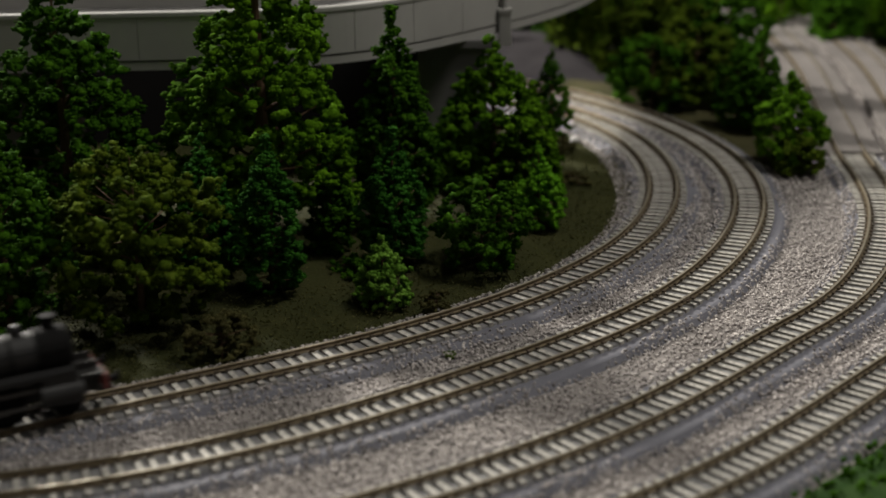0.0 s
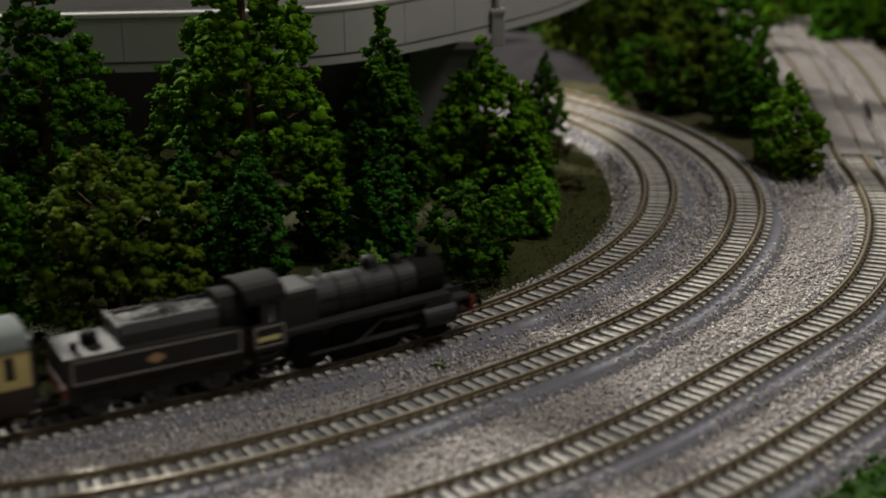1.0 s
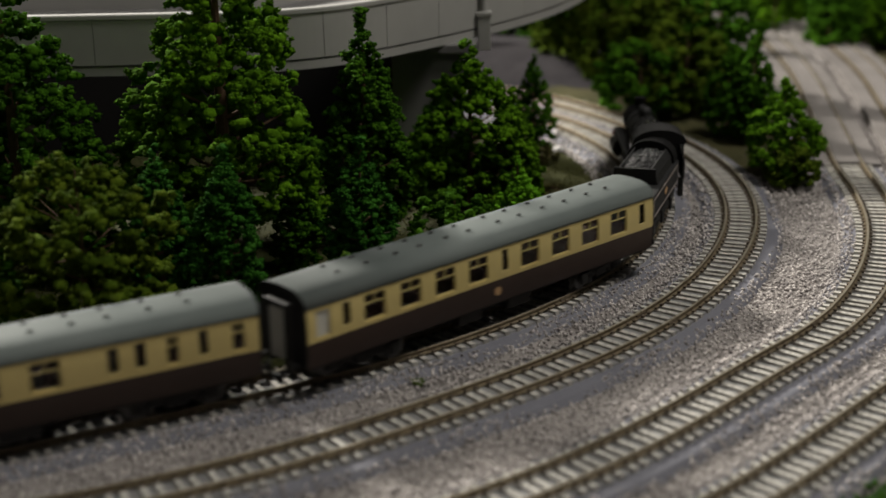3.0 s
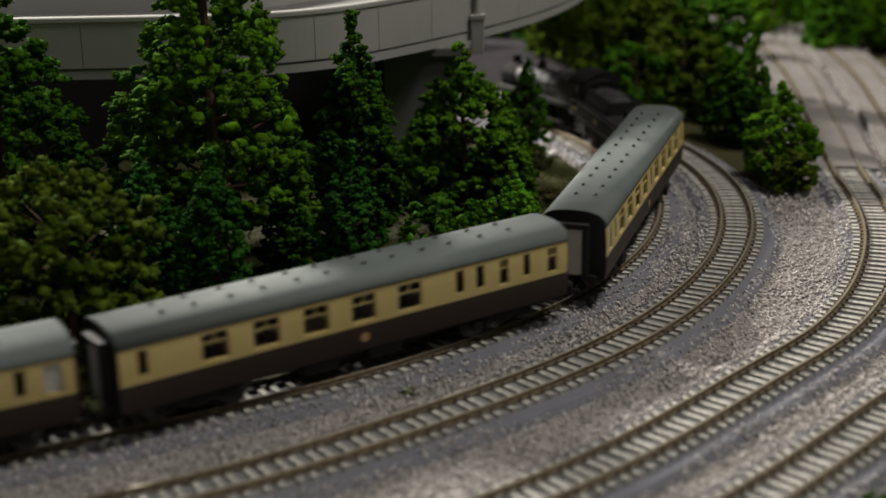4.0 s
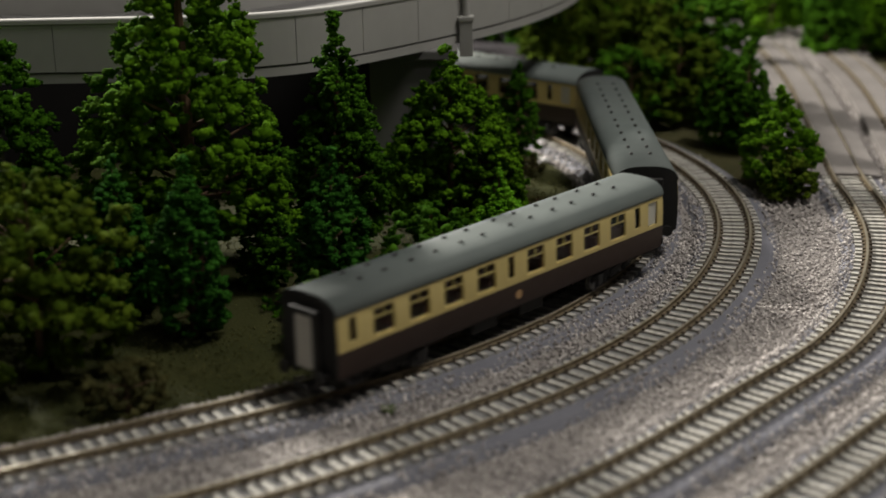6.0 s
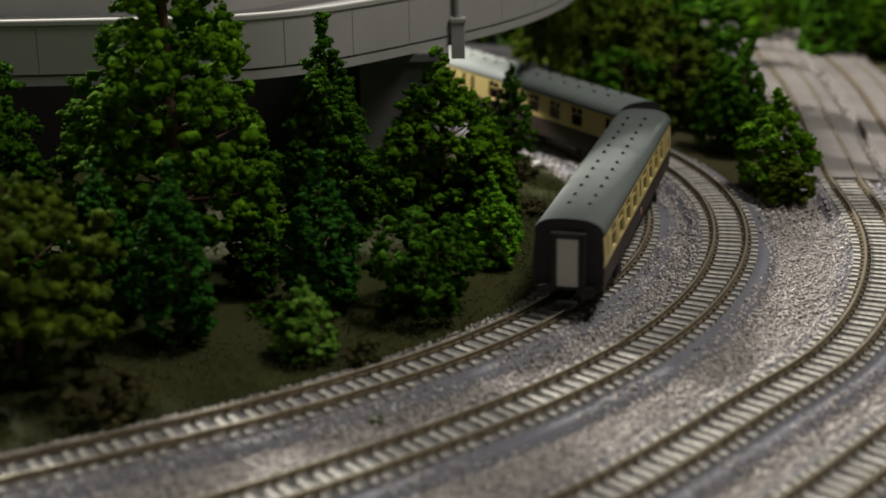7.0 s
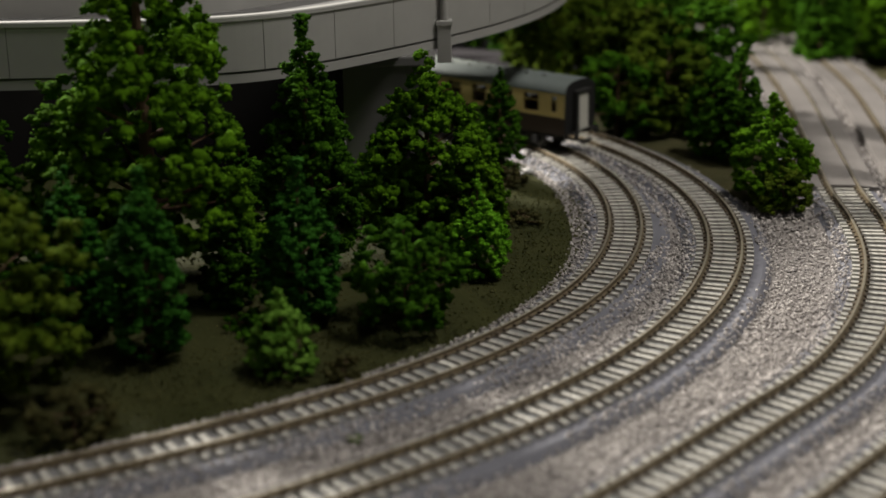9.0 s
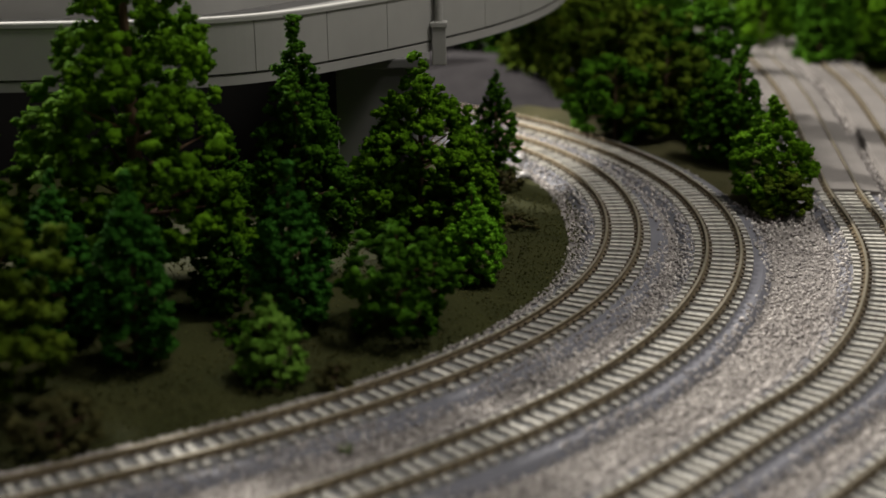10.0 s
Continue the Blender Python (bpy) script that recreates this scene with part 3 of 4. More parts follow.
CUBE_F = np.array([(0, 3, 2, 1), (4, 5, 6, 7), (0, 1, 5, 4), (1, 2, 6, 5), (2, 3, 7, 6), (3, 0, 4, 7)])


def stones(name, px, py, pz, size, mat, seed, label, category):
    g = np.random.default_rng(seed)
    n = len(px)
    v = CUBE[None] * size[:, None, None] * g.uniform(0.55, 1.25, (n, 1, 3)) + g.uniform(-0.22, 0.22, (n, 8, 3)) * size[:, None, None]
    q = g.normal(0, 1, (n, 4))
    q /= np.linalg.norm(q, axis=1)[:, None]
    m = turns(q)
    v = np.einsum("nij,nkj->nki", m, v) + np.stack([px, py, pz], -1)[:, None]
    f = CUBE_F[None] + 8 * np.arange(n)[:, None, None]
    ob = from_arrays(name, v.reshape(-1, 3), f.reshape(-1, 4), mat)
    return tagged(ob, label, category, kind="stuff")


def gravel():
    g = np.random.default_rng(5)
    px, py, size = [], [], []
    for y0, y1, n, s in ((230, 330, 10000, 0.95), (330, 620, 72000, 0.82), (620, 800, 46000, 0.82), (800, 1060, 30000, 1.0), (1060, 1400, 10000, 1.4)):
        px.append(g.uniform(-330, 420, n)), py.append(g.uniform(y0, y1, n)), size.append(np.full(n, s))
    px, py, size = np.concatenate(px), np.concatenate(py), np.concatenate(size) * g.uniform(0.6, 1.3, 168000)
    keep = np.ones(len(px), bool)
    bed = np.full(len(px), -8.0)
    for line in LINES:
        d, s = side_distance(px, py, near_line(line, -500, 500, 250, 1600))
        patchy = 2.2 * np.sin(px / 17.0 + py / 41.0) + 1.5 * np.sin(py / 13.0 - px / 29.0)
        keep &= d > np.where(s < 0, 16.0, (18.4 if line is LINE_1 else 20.6) + patchy) + g.normal(0, 0.9, len(d))
        bed = np.maximum(bed, np.interp(d, [20.5, 25.5], [-4.5, -8.0]))
        if line is LINE_1:
            keep &= (s > 0) | (d < 23 + 8 * np.clip((py - 640) / 200, 0, 1) + g.normal(0, 1.5, len(d)))
        if line is LINE_2:
            keep &= ~((s > 0) & (py > 880) & (d > 21 + g.normal(0, 1.5, len(d))) & (px < 222))
        if line is LINE_4:
            keep &= (s < 0) | (d < 27 + g.normal(0, 2.0, len(d)))
        if line is LINE_5:
            keep &= ~((s > 0) & (d > 30))
    px, py, size, bed = px[keep], py[keep], size[keep], bed[keep]
    heap = 1.2 * np.sin(px / 23.0) * np.sin(py / 31.0)
    stones("gravel", px, py, bed + size * g.uniform(0.1, 0.8, len(px)) + np.where(bed < -7.5, np.clip(heap, 0, 2), 0), size, GRAVEL, 6, "pinkish grey crushed stone ballast between the tracks", "gravel")
    n = 9000
    tx, ty = g.uniform(90, 420, n), g.uniform(280, 720, n)
    d, s = side_distance(tx, ty, near_line(LINE_4, -500, 500, 150, 1600))
    k = (s > 0) & (d > 26) & (d < 110)
    stones("green_scatter", tx[k], ty[k], g.uniform(-6.5, -3.0, k.sum()), g.uniform(0.8, 2.2, k.sum()), G_DEEP, 18, "loose dark green foam scatter beside the track", "scatter")
    # turf crumbs
    n = 28000
    tx, ty = g.uniform(-330, 95, n), g.uniform(470, 900, n)
    d, s = side_distance(tx, ty, near_line(LINE_1, -500, 500, 250, 1600))
    k = (s < 0) & (d > 21)
    tx, ty = tx[k], ty[k]
    stones("turf_scatter", tx, ty, np.full(len(tx), -4.6) + g.uniform(-0.8, 0.5, len(tx)), g.uniform(0.3, 0.75, len(tx)),
           foliage("turf_crumbs", (0.045, 0.048, 0.016), (0.08, 0.082, 0.028), (0.19, 0.18, 0.085)), 8, "fine green and brown scatter crumbs on the turf", "turf")


gravel()
g = np.random.default_rng(12)
for k in range(7):
    ob = empty("rock", 54 + g.uniform(-7, 6), 975 + g.uniform(-38, 38), -7)
    v, f = crumbs(g, np.zeros((1, 3)) + [0, 0, 2.0], np.array([g.uniform(3.0, 6.5)]), 0.7)
    from_arrays("stone", v, f, ROCK, ob)
    tagged(ob, "angular white rock lying at the turf's edge", "rock", "white rocks")


# ---- train ----
def wheelset(r, parent, x, name="wheelset", half=8.0, rim=DULL):
    bm = bmesh.new()
    for s in (-1, 1):
        lathe(bm, [(s * (half - 1.2), r * 0.35), (s * (half - 1.2), r + 0.9), (s * (half - 0.4), r + 0.9), (s * (half - 0.2), r), (s * (half + 1.6), r - 0.1), (s * (half + 1.6), r - 1.0), (s * (half + 1.2), r - 1.1), (s * (half + 1.3), 0.5)], (0, 0, 0), "Y", 20)
    rod(bm, (0, -half, 0), (0, half, 0), 0.9, 0.9, 8)
    ob = part(name, bm, UNDER if rim is None else rim, parent)
    ob.matrix_basis = pose(x * MM, 0, r * MM)
    return ob


SPIN = []          # (wheelset, radius, its x on the carrier)
BOGIES = []        # (bogie, vehicle number, pivot x)


def bogie(parent, x):
    bm = bmesh.new()
    for s in (-1, 1):
        box(bm, -19, 19, s * 11 - 1.0, s * 11 + 1.0, 5.0, 9.0, 0.5)
        for ax in (-17, 17):
            box(bm, ax - 2.6, ax + 2.6, s * 11.6 - 1.2, s * 11.6 + 1.2, 3.6, 9.4, 0.5)
        box(bm, -5, 5, s * 11.8 - 1.0, s * 11.8 + 1.0, 3.8, 8.2, 0.5)
        rod(bm, (-12, s * 12.2, 3.2), (-12, s * 12.2, 7.5), 1.2, 1.2, 8)
        rod(bm, (12, s * 12.2, 3.2), (12, s * 12.2, 7.5), 1.2, 1.2, 8)
    box(bm, -4, 4, -11, 11, 6, 10, 0.4)
    box(bm, -19, -17, -11, 11, 6, 8.5)
    box(bm, 17, 19, -11, 11, 6, 8.5)
    b = part("bogie", bm, UNDER, parent)
    b.matrix_basis = pose(x * MM, 0, 0)
    for ax in (-17, 17):
        SPIN.append((wheelset(6.2, b, ax), 6.2, ax))
    return b


HALF = 117.5
Z_SOLE, Z_WAIST, Z_TOP, Z_ROOF = 11.5, 23.3, 39.4, 47.4


def side_y(z):
    """Half width of a coach at height z: tumblehome below, slight lean in above."""
    return 17.4 - 0.006 * max(0.0, 22 - z) ** 2 - 0.012 * max(0.0, z - 29) ** 2 / 2


def roof_profile(drop=0.0):
    y0 = side_y(Z_TOP) + 0.5
    pts = []
    for k in range(33):
        a = math.pi * k / 32
        pts.append((y0 * math.copysign(abs(math.cos(a)) ** 0.72, math.cos(a)), Z_TOP - drop + (Z_ROOF - Z_TOP) * math.sin(a) ** 0.85))
    return pts


def side_panel(bm, s, x0, x1, z0, z1, t=0.8):
    """A piece of coach side between two heights, following its bowed outline."""
    rows = [z0 + (z1 - z0) * k / 3 for k in range(4)]
    out = [[bm.verts.new((x, s * side_y(z), z)) for z in rows] for x in (x0, x1)]
    inn = [[bm.verts.new((x, s * (side_y(z) - t), z)) for z in rows] for x in (x0, x1)]
    for k in range(3):
        bm.faces.new((out[0][k], out[1][k], out[1][k + 1], out[0][k + 1]))
        bm.faces.new((inn[0][k], inn[0][k + 1], inn[1][k + 1], inn[1][k]))
        for e in (0, 1):
            bm.faces.new((out[e][k], out[e][k + 1], inn[e][k + 1], inn[e][k]))
    for k in (0, 3):
        bm.faces.new((out[0][k], inn[0][k], inn[1][k], out[1][k]))


def coach(windows, label, vents):
    c = empty("coach")
    tagged(c, label, "coach", "coaches of the train")
    bm = bmesh.new()
    for s in (-1, 1):
        side_panel(bm, s, -HALF, HALF, Z_SOLE, Z_WAIST)
    box(bm, -HALF, HALF, -16, 16, Z_SOLE, Z_SOLE + 1.2)
    part("lower_body", bm, BROWN, c, "chocolate-brown lower side")
    zs, zh = Z_WAIST + 2.0, Z_TOP - 1.9
    bm = bmesh.new()
    for s in (-1, 1):
        side_panel(bm, s, -HALF, HALF, Z_WAIST, zs)
        side_panel(bm, s, -HALF, HALF, zh, Z_TOP)
        x = -HALF
        for cx, wd, kind in windows:
            side_panel(bm, s, x, cx - wd / 2, zs, zh)
            x = cx + wd / 2
            if kind == "small":
                side_panel(bm, s, cx - wd / 2, cx + wd / 2, zs, zs + 1.6)
        side_panel(bm, s, x, HALF, zs, zh)
    part("upper_body", bm, CREAM, c, "cream upper side with window openings")
    for s in (-1, 1):
        for cx, wd, kind in windows:
            bm = bmesh.new()
            z0 = zs + (1.6 if kind == "small" else 0)
            box(bm, cx - wd / 2, cx + wd / 2, s * 16.1 - 0.25, s * 16.1 + 0.25, z0, zh)
            wn = part("window", bm, GANGWAY if kind == "pale" else GLASS, c)
            if kind == "large":
                bm = bmesh.new()
                zb = zs + 0.66 * (zh - zs)
                y = s * 16.65
                for b in ((cx - wd / 2, cx + wd / 2, zb - 0.22, zb + 0.22), (cx - 0.2, cx + 0.2, zb, zh), (cx - wd / 2, cx + wd / 2, zs, zs + 0.4), (cx - wd / 2, cx - wd / 2 + 0.4, zs, zh), (cx + wd / 2 - 0.4, cx + wd / 2, zs, zh)):
                    box(bm, b[0], b[1], y - 0.3, y + 0.3, b[2], b[3])
                part("window_frame", bm, CREAM, wn)
    # seats behind the glass
    bm = bmesh.new()
    for cx, wd, kind in windows:
        if kind == "large":
            for s in (-1, 1):
                box(bm, cx - wd / 2 - 2.2, cx - wd / 2 + 1.2, s * 9 - 6, s * 9 + 6, Z_SOLE + 1, 29.5, 0.8)
                box(bm, cx + wd / 2 - 1.2, cx + wd / 2 + 2.2, s * 9 - 6, s * 9 + 6, Z_SOLE + 1, 29.5, 0.8)
                box(bm, cx - 4, cx + 4, s * 11 - 4, s * 11 + 4, 22.5, 23.3)
    part("seats", bm, SEAT, c)
    bm = bmesh.new()
    pts = roof_profile()
    extrude_profile(bm, pts, -HALF - 0.4, HALF + 0.4)
    part("roof", bm, ROOF, c, "blue-grey rounded roof", smooth=True)
    for k, vx in enumerate(vents):
        for s in (-1, 1):
            bm = rod(bmesh.new(), (vx, s * 5.2, Z_ROOF - 1.6), (vx, s * 5.2, Z_ROOF + 0.6), 0.95, 0.8, 10)
            rod(bm, (vx, s * 5.2, Z_ROOF + 0.4), (vx, s * 5.2, Z_ROOF + 1.0), 1.2, 0.7, 10)
            part("roof_vent", bm, UNDER, c)
    for e in (-1, 1):
        bm = bmesh.new()
        out = [(s * side_y(z), z) for s, zz in ((-1, (Z_SOLE, 17, 23, 30, Z_TOP)), (1, (Z_TOP, 30, 23, 17, Z_SOLE))) for z in zz]
        prof = out[:5] + [(-y, z) for y, z in roof_profile()][1:-1] + out[5:]
        extrude_profile(bm, [(y * 0.99, z) for y, z in prof], e * (HALF - 1.0), e * (HALF + 0.7))
        end = part("end_wall", bm, BLACK, c, "black coach end")
        bm = bmesh.new()
        for b in ((-8.5, -5.5, 11, 40), (5.5, 8.5, 11, 40), (-8.5, 8.5, 38, 41)):
            box(bm, min(e * HALF, e * (HALF + 4.2)), max(e * HALF, e * (HALF + 4.2)), b[0], b[1], b[2], b[3], 0.6)
        part("gangway", bm, UNDER, end, "black corridor connection")
        bm = box(bmesh.new(), min(e * (HALF + 2.4), e * (HALF + 3.6)), max(e * (HALF + 2.4), e * (HALF + 3.6)), -5.2, 5.2, 14, 38.5, 0.4)
        part("gangway_board", bm, GANGWAY, end, "pale board closing the corridor")
        for s in (-1, 1):
            bm = rod(bmesh.new(), (e * HALF, s * 11, 12.5), (e * (HALF + 5.5), s * 11, 12.5), 1.3, 1.1, 10)
            rod(bm, (e * (HALF + 5.5), s * 11, 12.5), (e * (HALF + 6.3), s * 11, 12.5), 3.0, 3.0, 14)
            part("buffer", bm, UNDER, end)
        bm = bmesh.new()
        box(bm, min(e * (HALF - 14), e * (HALF + 7)), max(e * (HALF - 14), e * (HALF + 7)), -1.4, 1.4, 5.0, 6.4)
        box(bm, min(e * (HALF + 5), e * (HALF + 7)), max(e * (HALF + 5), e * (HALF + 7)), -5, 5, 4.8, 7.6, 0.4)
        part("coupling", bm, UNDER, c)
    bm = bmesh.new()
    box(bm, -HALF + 2, HALF - 2, -13.5, -12.0, 9.0, 11.8)
    box(bm, -HALF + 2, HALF - 2, 12.0, 13.5, 9.0, 11.8)
    box(bm, -HALF + 1, HALF - 1, -15.5, 15.5, 10.6, 11.5)
    part("underframe", bm, UNDER, c)
    for x0, x1, s in ((-26, -10, 1), (4, 22, -1), (-30, -12, -1), (8, 24, 1)):
        part("battery_box", box(bmesh.new(), x0, x1, s * 11 - 3.5, s * 11 + 3.5, 4.5, 12, 0.8), UNDER, c)
    bm = bmesh.new()
    for s in (-1, 1):
        rod(bm, (-48, s * 9, 11.5), (-26, s * 9, 6.0), 0.6, 0.6, 6)
        rod(bm, (-26, s * 9, 6.0), (26, s * 9, 6.0), 0.6, 0.6, 6)
        rod(bm, (26, s * 9, 6.0), (48, s * 9, 11.5), 0.6, 0.6, 6)
    part("truss_rod", bm, UNDER, c)
    for s in (-1, 1):
        part("emblem", rod(bmesh.new(), (0, s * 16.9, 17.5), (0, s * 17.5, 17.5), 2.2, 2.2, 16), CREST, c)
    return c, [bogie(c, -PIVOT), bogie(c, PIVOT)]


PIVOT = 80.0
OPEN_COACH = [(-HALF + 2 * HALF * f, w, k) for f, w, k in (
    (0.038, 4.4, "small"), (0.118, 13, "large"), (0.213, 13, "large"), (0.308, 13, "large"), (0.403, 13, "large"), (0.478, 4.2, "small"),
    (0.555, 13, "large"), (0.648, 13, "large"), (0.741, 13, "large"), (0.834, 13, "large"), (0.905, 4.4, "small"), (0.962, 8.0, "pale"))]
BRAKE_COACH = [(-HALF + 2 * HALF * f, w, k) for f, w, k in (
    (0.045, 4.6, "small"), (0.185, 13, "large"), (0.29, 13, "large"), (0.395, 13, "large"), (0.5, 13, "large"), (0.605, 13, "large"),
    (0.725, 4.6, "small"), (0.775, 4.6, "small"), (0.835, 5.6, "large"), (0.893, 4.0, "small"), (0.96, 6.0, "large"))]
VENTS = [-92, -77, -60, -44, -27, -12, 8, 23, 40, 55, 73, 90]
VEHICLES = []


def locomotive():
    """Black two-cylinder mixed-traffic engine, buffers at +58 to cab at -62 about its own middle."""
    e = empty("locomotive")
    tagged(e, "black model steam locomotive with red front buffer beam", "locomotive")
    bm = lathe(bmesh.new(), [(-26, 10.4), (-26, 11.4), (6, 10.2), (6.2, 10.5), (7.4, 10.5), (7.6, 9.8), (30, 9.4)], (0, 0, 29.5), "X", 32)
    b = part("boiler", bm, BLACK, e, smooth=False)
    for x in (-14, -2, 18):
        part("boiler_band", lathe(bmesh.new(), [(x, 10.0), (x, 11.3 - 0.035 * (x + 14)), (x + 0.9, 11.3 - 0.035 * (x + 14)), (x + 0.9, 10.0)], (0, 0, 29.5), "X", 32), SOOT, b)
    bm = lathe(bmesh.new(), [(30, 9.6), (30, 10.3), (44, 10.3), (44.8, 9.8), (45.3, 8.2), (46.4, 6.5), (47.0, 3.5), (47.2, 0.8)], (0, 0, 29.5), "X", 32)
    part("smokebox", bm, SOOT, e, "sooty smokebox with round door")
    bm = lathe(bmesh.new(), [(37.5, 4.4), (38.6, 3.1), (43.5, 2.9), (44.0, 3.6), (45.2, 3.7), (45.4, 2.4)], (37.5, 0, 0), "Z", 20)
    part("chimney", bm, SOOT, e)
    bm = lathe(bmesh.new(), [(38.5, 5.2), (40, 4.2), (43.6, 4.0), (45, 3.2), (45.7, 1.6), (45.9, 0.1)], (8, 0, 0), "Z", 20)
    part("dome", bm, BLACK, e)
    bm = lathe(bmesh.new(), [(38.5, 3.2), (42, 2.6), (43.2, 1.8), (43.4, 0.1)], (23, 0, 0), "Z", 16)
    part("top_feed", bm, BLACK, e)
    for s in (-1, 1):
        bm = rod(bmesh.new(), (-20, s * 2, 40), (-20, s * 2, 44), 1.0, 0.8, 8)
        part("safety_valve", bm, STEEL, e, "bright safety valve")
        part("handrail", rod(bmesh.new(), (-24, s * 11.2, 33), (44, s * 10.6, 33), 0.3, 0.3, 6), SOOT, e)
    part("firebox", box(bmesh.new(), -46, -25, -11.5, 11.5, 19, 40.5, 3.0), BLACK, e)
    # cab
    bm = bmesh.new()
    for s in (-1, 1):
        y0, y1 = s * 15.2 - 0.5, s * 15.2 + 0.5
        box(bm, -62, -45, y0, y1, 17, 30)
        box(bm, -48.5, -45, y0, y1, 30, 40)
        box(bm, -57, -53.5, y0, y1, 30, 40)
    box(bm, -46, -45, -15.5, 15.5, 17, 41)
    cab = part("cab", bm, BLACK, e)
    prof = []
    for k in range(13):
        a = math.pi * k / 12
        prof.append((16.2 * math.cos(a), 40 + 8.5 * math.sin(a) ** 0.9))
    bm = extrude_profile(bmesh.new(), prof, -64, -44)
    part("cab_roof", bm, SOOT, cab)
    for s in (-1, 1):
        part("number_bars", box(bmesh.new(), -59.5, -48.5, s * 15.9 - 0.2, s * 15.9 + 0.2, 21.8, 23.8), NUMBER, cab, "pale yellow bars of the cab number")
        bm = bmesh.new()
        for b4 in ((-61, -46, 19, 19.6), (-61, -46, 28, 28.6), (-61, -60.4, 19, 28.6), (-46.6, -46, 19, 28.6)):
            box(bm, b4[0], b4[1], s * 15.85 - 0.12, s * 15.85 + 0.12, b4[2], b4[3])
        part("lining", bm, LINING, cab)
        bm = bmesh.new()
        box(bm, -53.2, -48.8, s * 15.2 - 0.7, s * 15.2 + 0.7, 31, 39.5, 0.3)
        part("cab_window", bm, GLASS, cab)
    # running plate, frames, beam
    bm = bmesh.new()
    for s in (-1, 1):
        box(bm, -46, 44, s * 12.6 - 3.4, s * 12.6 + 3.4, 22.4, 23.6, 0.3)
        box(bm, -46, 44, s * 15.7 - 0.3, s * 15.7 + 0.3, 21.2, 23.2)
    part("running_plate", bm, BLACK, e)
    bm = bmesh.new()
    extrude_profile(bm, [(-14, 17.5), (14, 17.5), (14, 19), (-14, 19)], 40, 57)
    box(bm, -60, 56, -6.5, -5.5, 8, 22)
    box(bm, -60, 56, 5.5, 6.5, 8, 22)
    box(bm, 30, 46, -8.5, 8.5, 14, 22, 0.6)
    part("frame", bm, UNDER, e)
    part("buffer_beam", box(bmesh.new(), 56, 58, -15.5, 15.5, 11, 18.5, 0.4), RED, e, "red front buffer beam")
    for s in (-1, 1):
        bm = rod(bmesh.new(), (58, s * 11, 14), (63, s * 11, 14), 1.8, 1.4, 12)
        rod(bm, (63, s * 11, 14), (63.8, s * 11, 14), 3.0, 3.0, 16)
        part("buffer", bm, SOOT, e)
        bm = lathe(bmesh.new(), [(28, 0.5), (28, 5.6), (46, 5.6), (46, 4.4), (47, 4.0), (47, 0.4)], (0, s * 13.2, 13), "X", 20)
        box(bm, 29, 45, s * 12.2 - 3.6, s * 12.2 + 3.6, 15, 22, 0.8)
        part("cylinder", bm, BLACK, e)
        bm = bmesh.new()
        box(bm, -32, 14, s * 12.4 - 0.4, s * 12.4 + 0.4, 7.4, 9.0, 0.2)
        box(bm, -8, 28, s * 13.4 - 0.4, s * 13.4 + 0.4, 8.4, 10.2, 0.2)
        box(bm, 10, 29, s * 13.2 - 0.5, s * 13.2 + 0.5, 15.4, 16.2, 0.2)
        rod(bm, (-8, s * 14.2, 8.5), (6, s * 14.2, 17.5), 0.5, 0.5, 6)
        rod(bm, (6, s * 14.2, 17.5), (28, s * 13.6, 17), 0.5, 0.5, 6)
        part("side_rod", bm, DULL, e, "dull steel rods and valve gear")
        bm = bmesh.new()
        for k in range(3):
            box(bm, -60, -50, s * 14 - 1.5, s * 14 + 1.5, 6 + 4 * k, 6.8 + 4 * k)
        box(bm, -60, -59.2, s * 14 - 1.5, s * 14 + 1.5, 6, 18)
        part("footstep", bm, UNDER, e)
    part("coupling", box(bmesh.new(), 56, 64, -2, 2, 4.8, 7, 0.4), UNDER, e)
    for ax in (-31, -9, 13):
        SPIN.append((wheelset(9.4, e, ax, "driving_wheelset", rim=SOOT), 9.4, ax))
    SPIN.append((wheelset(5.6, e, 41, "pony_wheelset", rim=SOOT), 5.6, 41))
    return e


